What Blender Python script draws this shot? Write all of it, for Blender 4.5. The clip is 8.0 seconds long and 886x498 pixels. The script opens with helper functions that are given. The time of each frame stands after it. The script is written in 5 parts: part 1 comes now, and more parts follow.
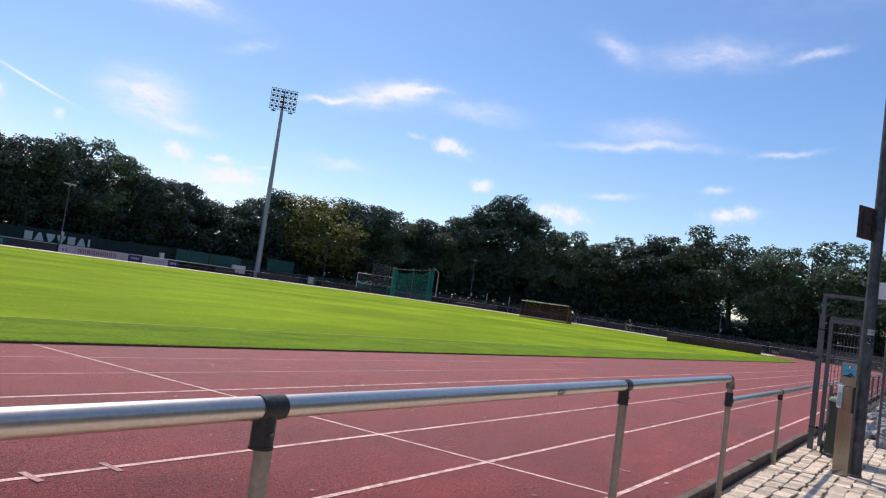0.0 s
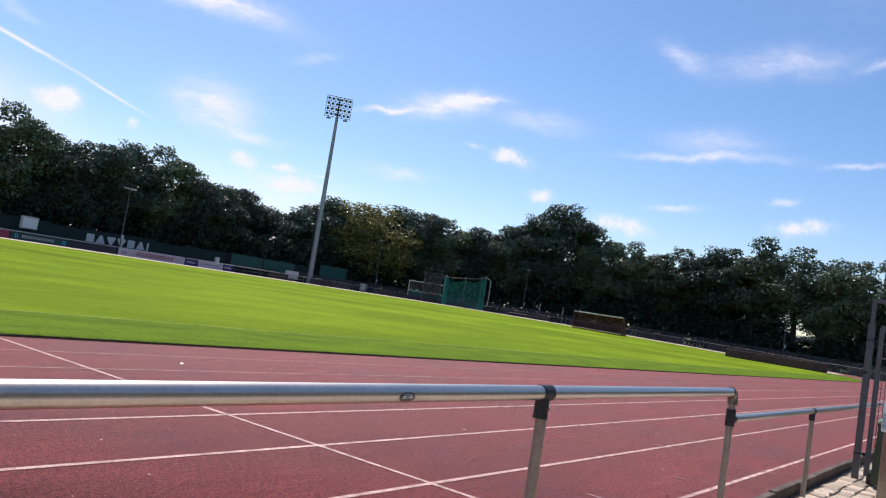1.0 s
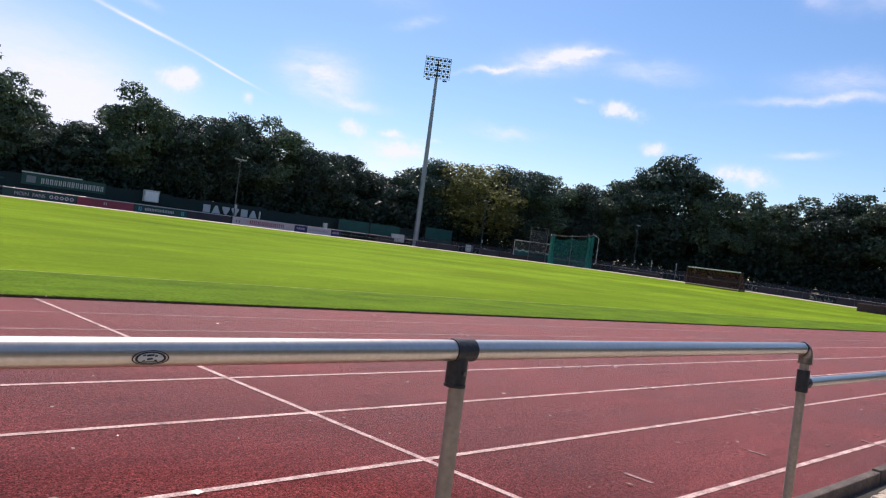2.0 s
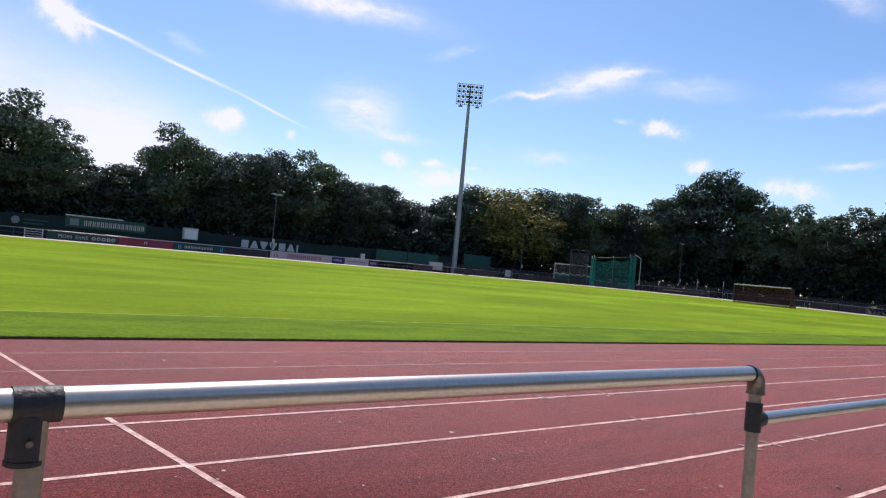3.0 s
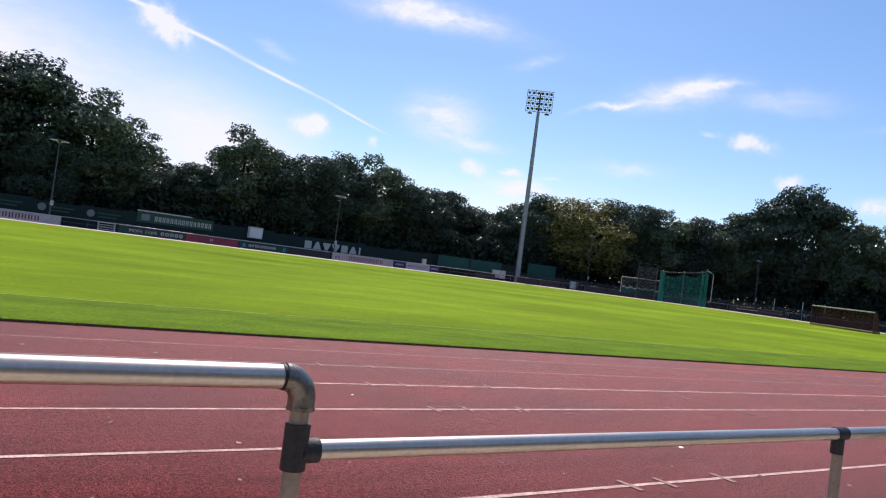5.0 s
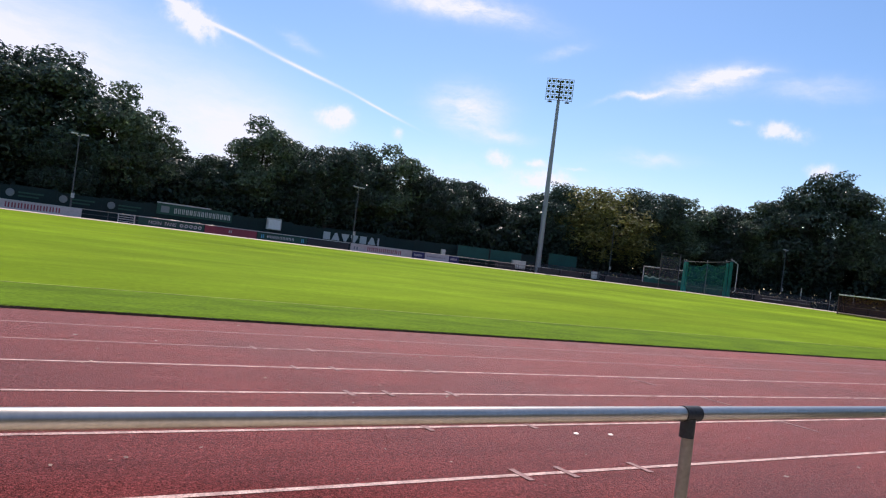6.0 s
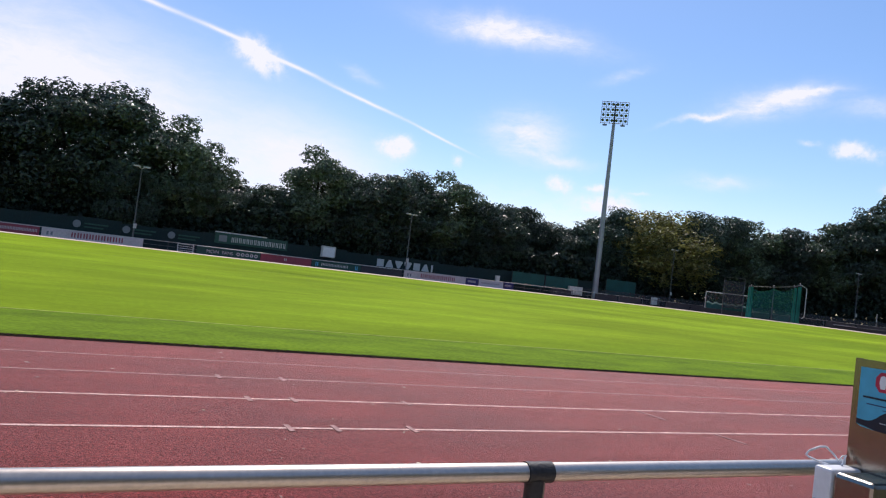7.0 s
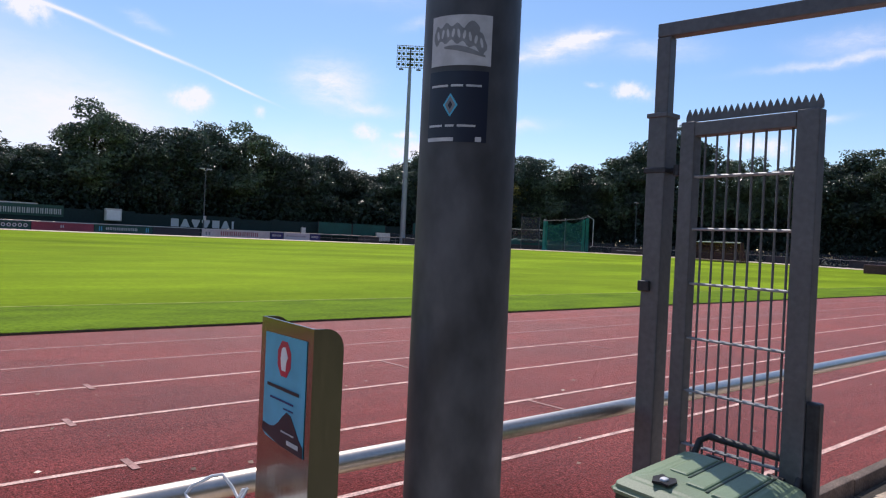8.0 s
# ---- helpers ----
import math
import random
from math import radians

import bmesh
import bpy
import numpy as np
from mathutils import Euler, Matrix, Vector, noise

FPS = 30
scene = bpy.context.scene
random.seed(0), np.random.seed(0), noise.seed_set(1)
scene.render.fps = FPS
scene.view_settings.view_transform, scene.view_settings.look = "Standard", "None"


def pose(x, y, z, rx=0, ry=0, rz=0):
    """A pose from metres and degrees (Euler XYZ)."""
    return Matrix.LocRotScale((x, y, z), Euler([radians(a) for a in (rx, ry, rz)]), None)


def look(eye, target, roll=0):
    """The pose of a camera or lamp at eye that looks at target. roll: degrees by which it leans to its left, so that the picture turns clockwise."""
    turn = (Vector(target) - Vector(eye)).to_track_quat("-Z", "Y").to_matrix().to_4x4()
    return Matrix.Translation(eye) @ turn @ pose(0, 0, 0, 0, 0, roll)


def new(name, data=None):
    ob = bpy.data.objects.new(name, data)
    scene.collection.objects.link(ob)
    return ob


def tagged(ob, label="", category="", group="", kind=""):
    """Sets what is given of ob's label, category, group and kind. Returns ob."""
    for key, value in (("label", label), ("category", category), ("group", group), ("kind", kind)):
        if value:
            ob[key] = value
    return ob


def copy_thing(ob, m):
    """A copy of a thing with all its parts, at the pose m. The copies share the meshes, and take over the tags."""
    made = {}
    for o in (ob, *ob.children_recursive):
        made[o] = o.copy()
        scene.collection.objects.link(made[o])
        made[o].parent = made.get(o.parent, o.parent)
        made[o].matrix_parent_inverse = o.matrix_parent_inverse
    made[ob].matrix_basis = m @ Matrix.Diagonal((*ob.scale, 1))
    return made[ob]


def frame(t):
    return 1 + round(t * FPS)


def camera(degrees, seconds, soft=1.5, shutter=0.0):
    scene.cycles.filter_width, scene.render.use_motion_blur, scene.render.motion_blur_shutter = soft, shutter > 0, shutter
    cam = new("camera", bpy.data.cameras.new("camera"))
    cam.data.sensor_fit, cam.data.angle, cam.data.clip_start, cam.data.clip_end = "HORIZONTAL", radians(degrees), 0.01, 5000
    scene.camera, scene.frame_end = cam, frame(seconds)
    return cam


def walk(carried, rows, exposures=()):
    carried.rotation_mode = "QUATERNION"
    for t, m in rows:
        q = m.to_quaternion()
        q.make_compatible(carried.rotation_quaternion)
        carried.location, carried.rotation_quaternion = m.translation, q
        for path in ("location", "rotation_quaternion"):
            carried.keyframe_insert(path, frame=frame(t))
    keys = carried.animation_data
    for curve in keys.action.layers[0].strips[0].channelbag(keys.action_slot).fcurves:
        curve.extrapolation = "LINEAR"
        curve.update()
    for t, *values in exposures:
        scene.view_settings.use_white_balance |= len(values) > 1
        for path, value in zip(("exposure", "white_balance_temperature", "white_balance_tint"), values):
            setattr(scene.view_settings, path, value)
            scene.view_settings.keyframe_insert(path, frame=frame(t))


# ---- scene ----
cam = camera(62.2, 8.0, soft=1.2)
PATH = [
    (0, (-1.137, -3.358, 1.455), (0.512, -2.234, 1.588), 7.9),
    (0.5, (-0.44, -3.331, 1.397), (1.129, -2.095, 1.507), 7.5),
    (1, (0.321, -3.511, 1.429), (1.875, -2.259, 1.565), 9.0),
    (1.5, (0.95, -3.423, 1.378), (2.269, -1.92, 1.392), 7.7),
    (2, (1.677, -3.454, 1.406), (3.044, -1.994, 1.395), 7.4),
    (2.2, (1.961, -3.451, 1.429), (3.226, -1.902, 1.399), 6.4),
    (3.3, (3.414, -3.417, 1.419), (4.68, -1.871, 1.5), 4.8),
    (3.5, (3.646, -3.428, 1.442), (4.819, -1.81, 1.513), 4.1),
    (4, (4.245, -3.524, 1.438), (5.577, -2.035, 1.524), 6.4),
    (4.5, (4.849, -3.639, 1.462), (6.086, -2.072, 1.581), 6.9),
    (4.7, (5.102, -3.645, 1.426), (6.224, -1.991, 1.486), 7.2),
    (5.8, (6.285, -3.916, 1.45), (7.367, -2.235, 1.49), 7.7),
    (6, (6.602, -3.846, 1.397), (7.649, -2.142, 1.416), 7.2),
    (6.5, (7.323, -3.831, 1.457), (8.38, -2.134, 1.526), 6.9),
    (7, (7.804, -3.699, 1.445), (8.7, -1.913, 1.517), 6.8),
    (7.5, (8.528, -3.543, 1.486), (9.665, -1.903, 1.624), 5.4),
    (7.7, (8.817, -3.532, 1.465), (10.076, -1.981, 1.567), 4.2),
    (8, (9.229, -3.458, 1.489), (10.551, -1.957, 1.465), 2.6),
]
walk(cam, [(t, look(e, g, r)) for t, e, g, r in PATH], exposures=((0, -0.05, 6500, 18),))

# ---- world, sun, exposure ----
SUN_EL, SUN_AZ = radians(54), radians(31)      # height, and turn from +y towards +x
sun_way = Vector((math.cos(SUN_EL) * math.sin(SUN_AZ), math.cos(SUN_EL) * math.cos(SUN_AZ), math.sin(SUN_EL)))
sun_data = bpy.data.lights.new("sun", "SUN")
sun_data.energy, sun_data.angle, sun_data.color = 3.7, radians(0.55), (1.0, 0.95, 0.87)
sun = new("sun", sun_data)
sun.matrix_world = look((0, 0, 60), Vector((0, 0, 60)) - sun_way)

world = bpy.data.worlds.new("sky")
scene.world = world
world.use_nodes = True
wt = world.node_tree
wt.nodes.clear()


def wn(kind, **inputs):
    n = wt.nodes.new(kind)
    for k, v in inputs.items():
        n.inputs[int(k[1:])].default_value = v
    return n


def wmath(op, a, b=None):
    n = wt.nodes.new("ShaderNodeMath")
    n.operation = op
    for i, v in enumerate((a, b)):
        if v is None:
            continue
        if isinstance(v, (int, float)):
            n.inputs[i].default_value = v
        else:
            wt.links.new(v, n.inputs[i])
    return n.outputs[0]


def wdot(v, c):
    n = wt.nodes.new("ShaderNodeVectorMath")
    n.operation = "DOT_PRODUCT"
    wt.links.new(v, n.inputs[0])
    n.inputs[1].default_value = c
    return n.outputs["Value"]


sky = wt.nodes.new("ShaderNodeTexSky")
sky.sky_type, sky.sun_disc = "NISHITA", False
sky.sun_elevation, sky.sun_rotation = SUN_EL, SUN_AZ
sky.air_density, sky.dust_density, sky.ozone_density = 1.0, 0.4, 2.6
coord = wt.nodes.new("ShaderNodeTexCoord")
warp = wn("ShaderNodeTexNoise", _2=7.0, _3=6.0, _4=0.62)
wt.links.new(coord.outputs["Generated"], warp.inputs[0])
centred = wt.nodes.new("ShaderNodeVectorMath")
centred.operation = "MULTIPLY_ADD"
wt.links.new(warp.outputs["Color"], centred.inputs[0])
centred.inputs[1].default_value = (0.07, 0.07, 0.05)
centred.inputs[2].default_value = (-0.035, -0.035, -0.025)
bent = wt.nodes.new("ShaderNodeVectorMath")
wt.links.new(coord.outputs["Generated"], bent.inputs[0])
wt.links.new(centred.outputs[0], bent.inputs[1])
slight = wt.nodes.new("ShaderNodeVectorMath")
slight.operation = "MULTIPLY_ADD"
wt.links.new(centred.outputs[0], slight.inputs[0])
slight.inputs[1].default_value = (0.13, 0.13, 0.13)
wt.links.new(coord.outputs["Generated"], slight.inputs[2])


def cloud(az, el, tilt, length, width, amount, way):
    """A soft streak of cloud: direction, lean, half length and half width in degrees."""
    a, e, t = radians(az), radians(el), radians(tilt)
    c = Vector((math.cos(e) * math.sin(a), math.cos(e) * math.cos(a), math.sin(e)))
    right = Vector((c.y, -c.x, 0)).normalized()
    up = right.cross(c)
    u, v = right * math.cos(t) + up * math.sin(t), up * math.cos(t) - right * math.sin(t)
    du = wmath("DIVIDE", wmath("SUBTRACT", wdot(way, u), u.dot(c)), radians(length) * 0.8)
    dv = wmath("DIVIDE", wmath("SUBTRACT", wdot(way, v), v.dot(c)), radians(width) * 0.8)
    far = wmath("ADD", wmath("MULTIPLY", du, du), wmath("MULTIPLY", dv, dv))
    soft = wmath("POWER", 2.718, wmath("MULTIPLY", far, -1.0))
    ahead = wmath("GREATER_THAN", wdot(way, c), 0.0)
    return wmath("MULTIPLY", wmath("MULTIPLY", soft, ahead), amount)


def gather(rows, way):
    total = None
    for row in rows:
        c = cloud(*row, way)
        total = c if total is None else wmath("ADD", total, c)
    return total


# thin torn streaks
WISPS = (
    (49.6, 15.0, 12, 3.6, 1.15, 0.95), (50.6, 15.6, 8, 2.6, 0.5, 0.5), (45.3, 13.75, 16, 2.9, 0.26, 0.85), (52.6, 15.75, 4, 1.9, 0.3, 0.8), (57.0, 14.7, -2, 3.6, 0.9, 0.42),
    (32.3, 11.3, -8, 3.0, 1.9, 0.95), (35.2, 9.8, -5, 2.4, 0.45, 0.5), (46.6, 8.9, 4, 3.0, 0.55, 0.5), (30.2, 18.85, -6, 6.2, 1.1, 1.15),
    (67.0, 20.5, -22, 1.8, 0.7, 0.6), (74.0, 20.2, 2, 4.8, 1.2, 0.5), (80.9, 20.2, 12, 2.2, 0.32, 0.6), (69.6, 13.3, 3, 5.8, 0.38, 0.6),
    (70.0, 14.5, 0, 3.6, 0.9, 0.5), (79.8, 13.5, 6, 1.9, 0.24, 0.7), (75.7, 10.6, 8, 1.0, 0.3, 0.6), (68.0, 9.2, 3, 2.1, 0.34, 0.7),
    (19.0, 14.6, -18, 1.4, 0.4, 0.4), (40.9, 7.75, -4, 1.0, 0.12, 0.6), (39.0, 16.4, 24, 1.8, 0.5, 0.3), (35.0, 5.6, 0, 13.0, 2.2, 0.4),
    # Streaks above 25 degrees lie out of view, added to whiten rail reflections.
    (-22.0, 12.0, 8, 14.0, 6.0, 0.8), (100.0, 14.0, -6, 9.0, 2.0, 0.6), (96.0, 29.0, 6, 15.0, 5.0, 0.6), (60.0, 42.0, -8, 18.0, 5.0, 0.5), (150.0, 25.0, 12, 16.0, 4.0, 0.5), (220.0, 20.0, -9, 18.0, 5.0, 0.6),
    # The one at 32, 54 stands for the glare round the sun.
    (-150.0, 58.0, 0, 34.0, 20.0, 0.55), (32.0, 54.0, 0, 20.0, 12.0, 0.5), (-60.0, 60.0, 15, 30.0, 12.0, 0.5),
)
# small heaped clouds with a firm edge
HEAPS = (
    (55.6, 11.6, -8, 1.8, 0.75, 1.05), (54.9, 12, 0, 0.9, 0.65, 0.65), (52.5, 12.3, -4, 0.9, 0.36, 0.6), (58, 9.2, 5, 1.1, 0.72, 1.1),
    (22, 9.35, -4, 1.9, 1.1, 1.3), (22.6, 9.7, 0, 0.84, 0.72, 0.78), (27.2, 8.9, 0, 0.6, 0.6, 0.78), (35.3, 8.1, -8, 1.3, 0.78, 1.17), (38, 8.1, -2, 1.1, 0.38, 0.845),
    (38.9, 6.8, -3, 2.4, 0.96, 1.3), (11.1, 14.3, -25, 2.2, 1.2, 1.7), (64.3, 7.55, -6, 2.5, 0.9, 1.17), (77.2, 8.75, 3, 2.4, 0.9, 1.04),
)
# the vapour trail
TRAIL = (
    (2.6, 16.8, -11, 3.2, 0.2, 0.85),     (8.4, 15.7, -12, 2.9, 0.19, 0.9), (13.4, 14.3, -14, 2.9, 0.17, 0.95), (19.2, 12.6, -17, 3.6, 0.15, 0.95), (25.2, 10.65, -20, 2.7, 0.115, 0.85),
)
fine = wn("ShaderNodeTexNoise", _2=22.0, _3=8.0, _4=0.66)
drawn = wt.nodes.new("ShaderNodeVectorMath")
drawn.operation = "MULTIPLY"
wt.links.new(bent.outputs[0], drawn.inputs[0])
drawn.inputs[1].default_value = (1.0, 1.0, 3.2)
wt.links.new(drawn.outputs[0], fine.inputs[0])
tuft = wn("ShaderNodeTexNoise", _2=70.0, _3=5.0, _4=0.6)
wt.links.new(coord.outputs["Generated"], tuft.inputs[0])
torn = wmath("MULTIPLY_ADD", fine.outputs["Fac"], 2.3)
torn.node.inputs[2].default_value = -0.35
lumpy = wmath("MULTIPLY_ADD", tuft.outputs["Fac"], 2.2)
lumpy.node.inputs[2].default_value = -0.3
heaped = wt.nodes.new("ShaderNodeMapRange")
heaped.interpolation_type = "SMOOTHSTEP"
heaped.inputs["From Min"].default_value, heaped.inputs["From Max"].default_value = 0.04, 1.1
heaped.inputs["To Max"].default_value = 0.88
wt.links.new(wmath("MULTIPLY", gather(HEAPS, bent.outputs[0]), lumpy), heaped.inputs[0])
# the broad pale veil
veil = gather(((0.0, 8.0, -13, 14.0, 7.5, 1.3), (16.5, 6.6, -20, 8.0, 4.4, 0.95)), slight.outputs[0])
veiled = wmath("MULTIPLY", veil, wmath("ADD", wmath("MULTIPLY", fine.outputs["Fac"], 0.7), 0.55))
thin = wmath("ADD", wmath("MULTIPLY", gather(WISPS, bent.outputs[0]), torn), gather(TRAIL, slight.outputs[0]))
cover = wmath("MAXIMUM", wmath("MINIMUM", wmath("ADD", wmath("ADD", thin, veiled), heaped.outputs[0]), 0.93), 0.0)
mixed = wt.nodes.new("ShaderNodeMix")
mixed.data_type = "RGBA"
wt.links.new(cover, mixed.inputs["Factor"])
deep = wn("ShaderNodeHueSaturation", _1=1.2)
wt.links.new(sky.outputs[0], deep.inputs["Color"])
wt.links.new(deep.outputs[0], mixed.inputs["A"])
mixed.inputs["B"].default_value = (6.75, 6.95, 7.8, 1)
back = wn("ShaderNodeBackground", _1=0.142)
wt.links.new(mixed.outputs["Result"], back.inputs[0])
wt.links.new(back.outputs[0], wt.nodes.new("ShaderNodeOutputWorld").inputs[0])


# ---- materials ----
def mat(name, colour, rough=0.6, metal=0.0, vary=0.2, scale=3.0, grain=60.0, bump=0.15, each=0.0, spec=0.5, second=None, amount=0.5, stretch=(1, 1, 1), sharp=0.25, even=0.1):
    """A surface: base colour with stains (scale) and grain, relief, a second colour in patches, and a change from piece to piece."""
    m = bpy.data.materials.new(name)
    m.use_nodes = True
    nt = m.node_tree
    b = nt.nodes["Principled BSDF"]
    b.inputs["Metallic"].default_value = metal
    b.inputs["Specular IOR Level"].default_value = spec
    tc, mp = nt.nodes.new("ShaderNodeTexCoord"), nt.nodes.new("ShaderNodeMapping")
    mp.inputs["Scale"].default_value = stretch
    nt.links.new(tc.outputs["Object"], mp.inputs[0])
    big, small = nt.nodes.new("ShaderNodeTexNoise"), nt.nodes.new("ShaderNodeTexNoise")
    for n, s, d in ((big, scale, 5.0), (small, grain, 3.0)):
        n.inputs["Scale"].default_value, n.inputs["Detail"].default_value = s, d
        nt.links.new(mp.outputs[0], n.inputs["Vector"])
    ramp = nt.nodes.new("ShaderNodeValToRGB")
    ramp.color_ramp.elements[0].position, ramp.color_ramp.elements[1].position = 0.3, 0.7
    low, high = [c * (1 - vary) for c in colour], [min(1, c * (1 + vary)) for c in colour]
    if second:
        low = [a * (1 - amount) + s * amount for a, s in zip(low, second)]
    ramp.color_ramp.elements[0].color, ramp.color_ramp.elements[1].color = (*low, 1), (*high, 1)
    nt.links.new(big.outputs["Fac"], ramp.inputs[0])
    speck = nt.nodes.new("ShaderNodeMapRange")
    speck.inputs["To Min"].default_value, speck.inputs["To Max"].default_value = 1 - vary * 1.3, 1 + vary * 1.3
    speck.inputs["From Min"].default_value, speck.inputs["From Max"].default_value = 0.5 - sharp, 0.5 + sharp
    nt.links.new(small.outputs["Fac"], speck.inputs[0])
    out = speck.outputs[0]
    if each:
        info, span, times = nt.nodes.new("ShaderNodeObjectInfo"), nt.nodes.new("ShaderNodeMapRange"), nt.nodes.new("ShaderNodeMath")
        span.inputs["To Min"].default_value, span.inputs["To Max"].default_value = 1 - each, 1 + each
        nt.links.new(info.outputs["Random"], span.inputs[0])
        times.operation = "MULTIPLY"
        nt.links.new(out, times.inputs[0])
        nt.links.new(span.outputs[0], times.inputs[1])
        out = times.outputs[0]
    tint = nt.nodes.new("ShaderNodeVectorMath")
    tint.operation = "SCALE"
    nt.links.new(ramp.outputs[0], tint.inputs[0])
    nt.links.new(out, tint.inputs["Scale"])
    nt.links.new(tint.outputs[0], b.inputs["Base Color"])
    gloss = nt.nodes.new("ShaderNodeMapRange")
    gloss.inputs["To Min"].default_value, gloss.inputs["To Max"].default_value = max(0.03, rough - even), min(1, rough + even)
    nt.links.new(big.outputs["Fac"], gloss.inputs[0])
    nt.links.new(gloss.outputs[0], b.inputs["Roughness"])
    if bump:
        bp = nt.nodes.new("ShaderNodeBump")
        bp.inputs["Strength"].default_value, bp.inputs["Distance"].default_value = bump, 0.01
        nt.links.new(small.outputs["Fac"], bp.inputs["Height"])
        nt.links.new(bp.outputs[0], b.inputs["Normal"])
    return m


def sheer(name, colour, clear):
    """Netting whose threads are too fine to be told apart."""
    m = mat(name, colour, 0.8, vary=0.25, scale=0.8, grain=9, bump=0)
    nt = m.node_tree
    b, o = nt.nodes["Principled BSDF"], nt.nodes["Material Output"]
    t, x = nt.nodes.new("ShaderNodeBsdfTransparent"), nt.nodes.new("ShaderNodeMixShader")
    x.inputs[0].default_value = clear
    nt.links.new(b.outputs[0], x.inputs[1])
    nt.links.new(t.outputs[0], x.inputs[2])
    nt.links.new(x.outputs[0], o.inputs[0])
    return m


def leafy(name, colour, second, through_light=0.3):
    m = mat(name, colour, 0.33, vary=0.35, scale=0.5, grain=4, bump=0, each=0.22, spec=0.5, second=second)
    nt = m.node_tree
    b, o = nt.nodes["Principled BSDF"], nt.nodes["Material Output"]
    geo, span, sc = nt.nodes.new("ShaderNodeNewGeometry"), nt.nodes.new("ShaderNodeMapRange"), nt.nodes.new("ShaderNodeVectorMath")
    span.inputs["To Min"].default_value, span.inputs["To Max"].default_value = 0.6, 1.5
    nt.links.new(geo.outputs["Random Per Island"], span.inputs[0])
    sc.operation = "SCALE"
    nt.links.new(b.inputs["Base Color"].links[0].from_socket, sc.inputs[0])
    nt.links.new(span.outputs[0], sc.inputs["Scale"])
    nt.links.new(sc.outputs[0], b.inputs["Base Color"])
    t, x = nt.nodes.new("ShaderNodeBsdfTranslucent"), nt.nodes.new("ShaderNodeMixShader")
    nt.links.new(sc.outputs[0], t.inputs[0])
    x.inputs[0].default_value = through_light
    nt.links.new(b.outputs[0], x.inputs[1])
    nt.links.new(t.outputs[0], x.inputs[2])
    nt.links.new(x.outputs[0], o.inputs[0])
    return m


def worn(m, scale, low, high, stretch=(1, 1, 1), detail=4.0, sharp=0.2):
    """Lays one more scale of wear over a surface."""
    nt = m.node_tree
    b = nt.nodes["Principled BSDF"]
    tc, mp, n = nt.nodes.new("ShaderNodeTexCoord"), nt.nodes.new("ShaderNodeMapping"), nt.nodes.new("ShaderNodeTexNoise")
    mp.inputs["Scale"].default_value = stretch
    n.inputs["Scale"].default_value, n.inputs["Detail"].default_value = scale, detail
    nt.links.new(tc.outputs["Object"], mp.inputs[0])
    nt.links.new(mp.outputs[0], n.inputs["Vector"])
    span, sc = nt.nodes.new("ShaderNodeMapRange"), nt.nodes.new("ShaderNodeVectorMath")
    span.inputs["From Min"].default_value, span.inputs["From Max"].default_value = 0.5 - sharp, 0.5 + sharp
    span.inputs["To Min"].default_value, span.inputs["To Max"].default_value = low, high
    nt.links.new(n.outputs["Fac"], span.inputs[0])
    sc.operation = "SCALE"
    nt.links.new(b.inputs["Base Color"].links[0].from_socket, sc.inputs[0])
    nt.links.new(span.outputs[0], sc.inputs["Scale"])
    nt.links.new(sc.outputs[0], b.inputs["Base Color"])
    return m


TRACK = mat("tartan", (0.225, 0.046, 0.04), 0.68, vary=0.3, scale=0.5, grain=150, bump=1.0, sharp=0.11, spec=0.1, second=(0.182, 0.048, 0.044), amount=0.6, stretch=(0.8, 1, 1))
TRACK.node_tree.nodes["Principled BSDF"].inputs["Sheen Weight"].default_value = 0.16
TRACK.node_tree.nodes["Principled BSDF"].inputs["Sheen Roughness"].default_value = 0.35
TRACK.node_tree.nodes["Principled BSDF"].inputs["Sheen Tint"].default_value = (1, 0.6, 0.48, 1)
TRACK.node_tree.nodes["Bump"].inputs["Distance"].default_value = 0.014
TRACK.node_tree.nodes["Principled BSDF"].inputs["Specular Tint"].default_value = (1, 0.4, 0.32, 1)
grazing, gleam = TRACK.node_tree.nodes.new("ShaderNodeLayerWeight"), TRACK.node_tree.nodes.new("ShaderNodeMapRange")
gleam.inputs["From Min"].default_value, gleam.inputs["From Max"].default_value = 0.68, 0.92
gleam.inputs["To Min"].default_value, gleam.inputs["To Max"].default_value = 0.02, 1.15
TRACK.node_tree.links.new(grazing.outputs["Facing"], gleam.inputs[0])
TRACK.node_tree.links.new(gleam.outputs[0], TRACK.node_tree.nodes["Principled BSDF"].inputs["Specular IOR Level"])
worn(TRACK, 26, 0.62, 1.34, sharp=0.16)
worn(TRACK, 75, 0.45, 1.55, sharp=0.12, detail=1.0)
worn(TRACK, 3.2, 0.84, 1.14, (0.35, 1.4, 1))
LINE = mat("line_paint", (0.76, 0.5, 0.41), 0.75, vary=0.26, scale=7, grain=75, bump=0.6, sharp=0.14, second=(0.36, 0.14, 0.12), amount=0.6)
FAINT = mat("faded_line_paint", (0.42, 0.225, 0.19), 0.8, vary=0.3, scale=4, grain=60, bump=0.4)
TURF = mat("turf", (0.232, 0.33, 0.016), 0.9, vary=0.14, scale=0.14, grain=26, bump=0.5, sharp=0.14, spec=0.03, second=(0.155, 0.255, 0.006), amount=0.7, stretch=(0.35, 1, 1))
worn(TURF, 0.16, 0.7, 1.17, (0.5, 1, 1), 4.0)
worn(TURF, 1.3, 0.9, 1.1, (0.3, 1, 1))
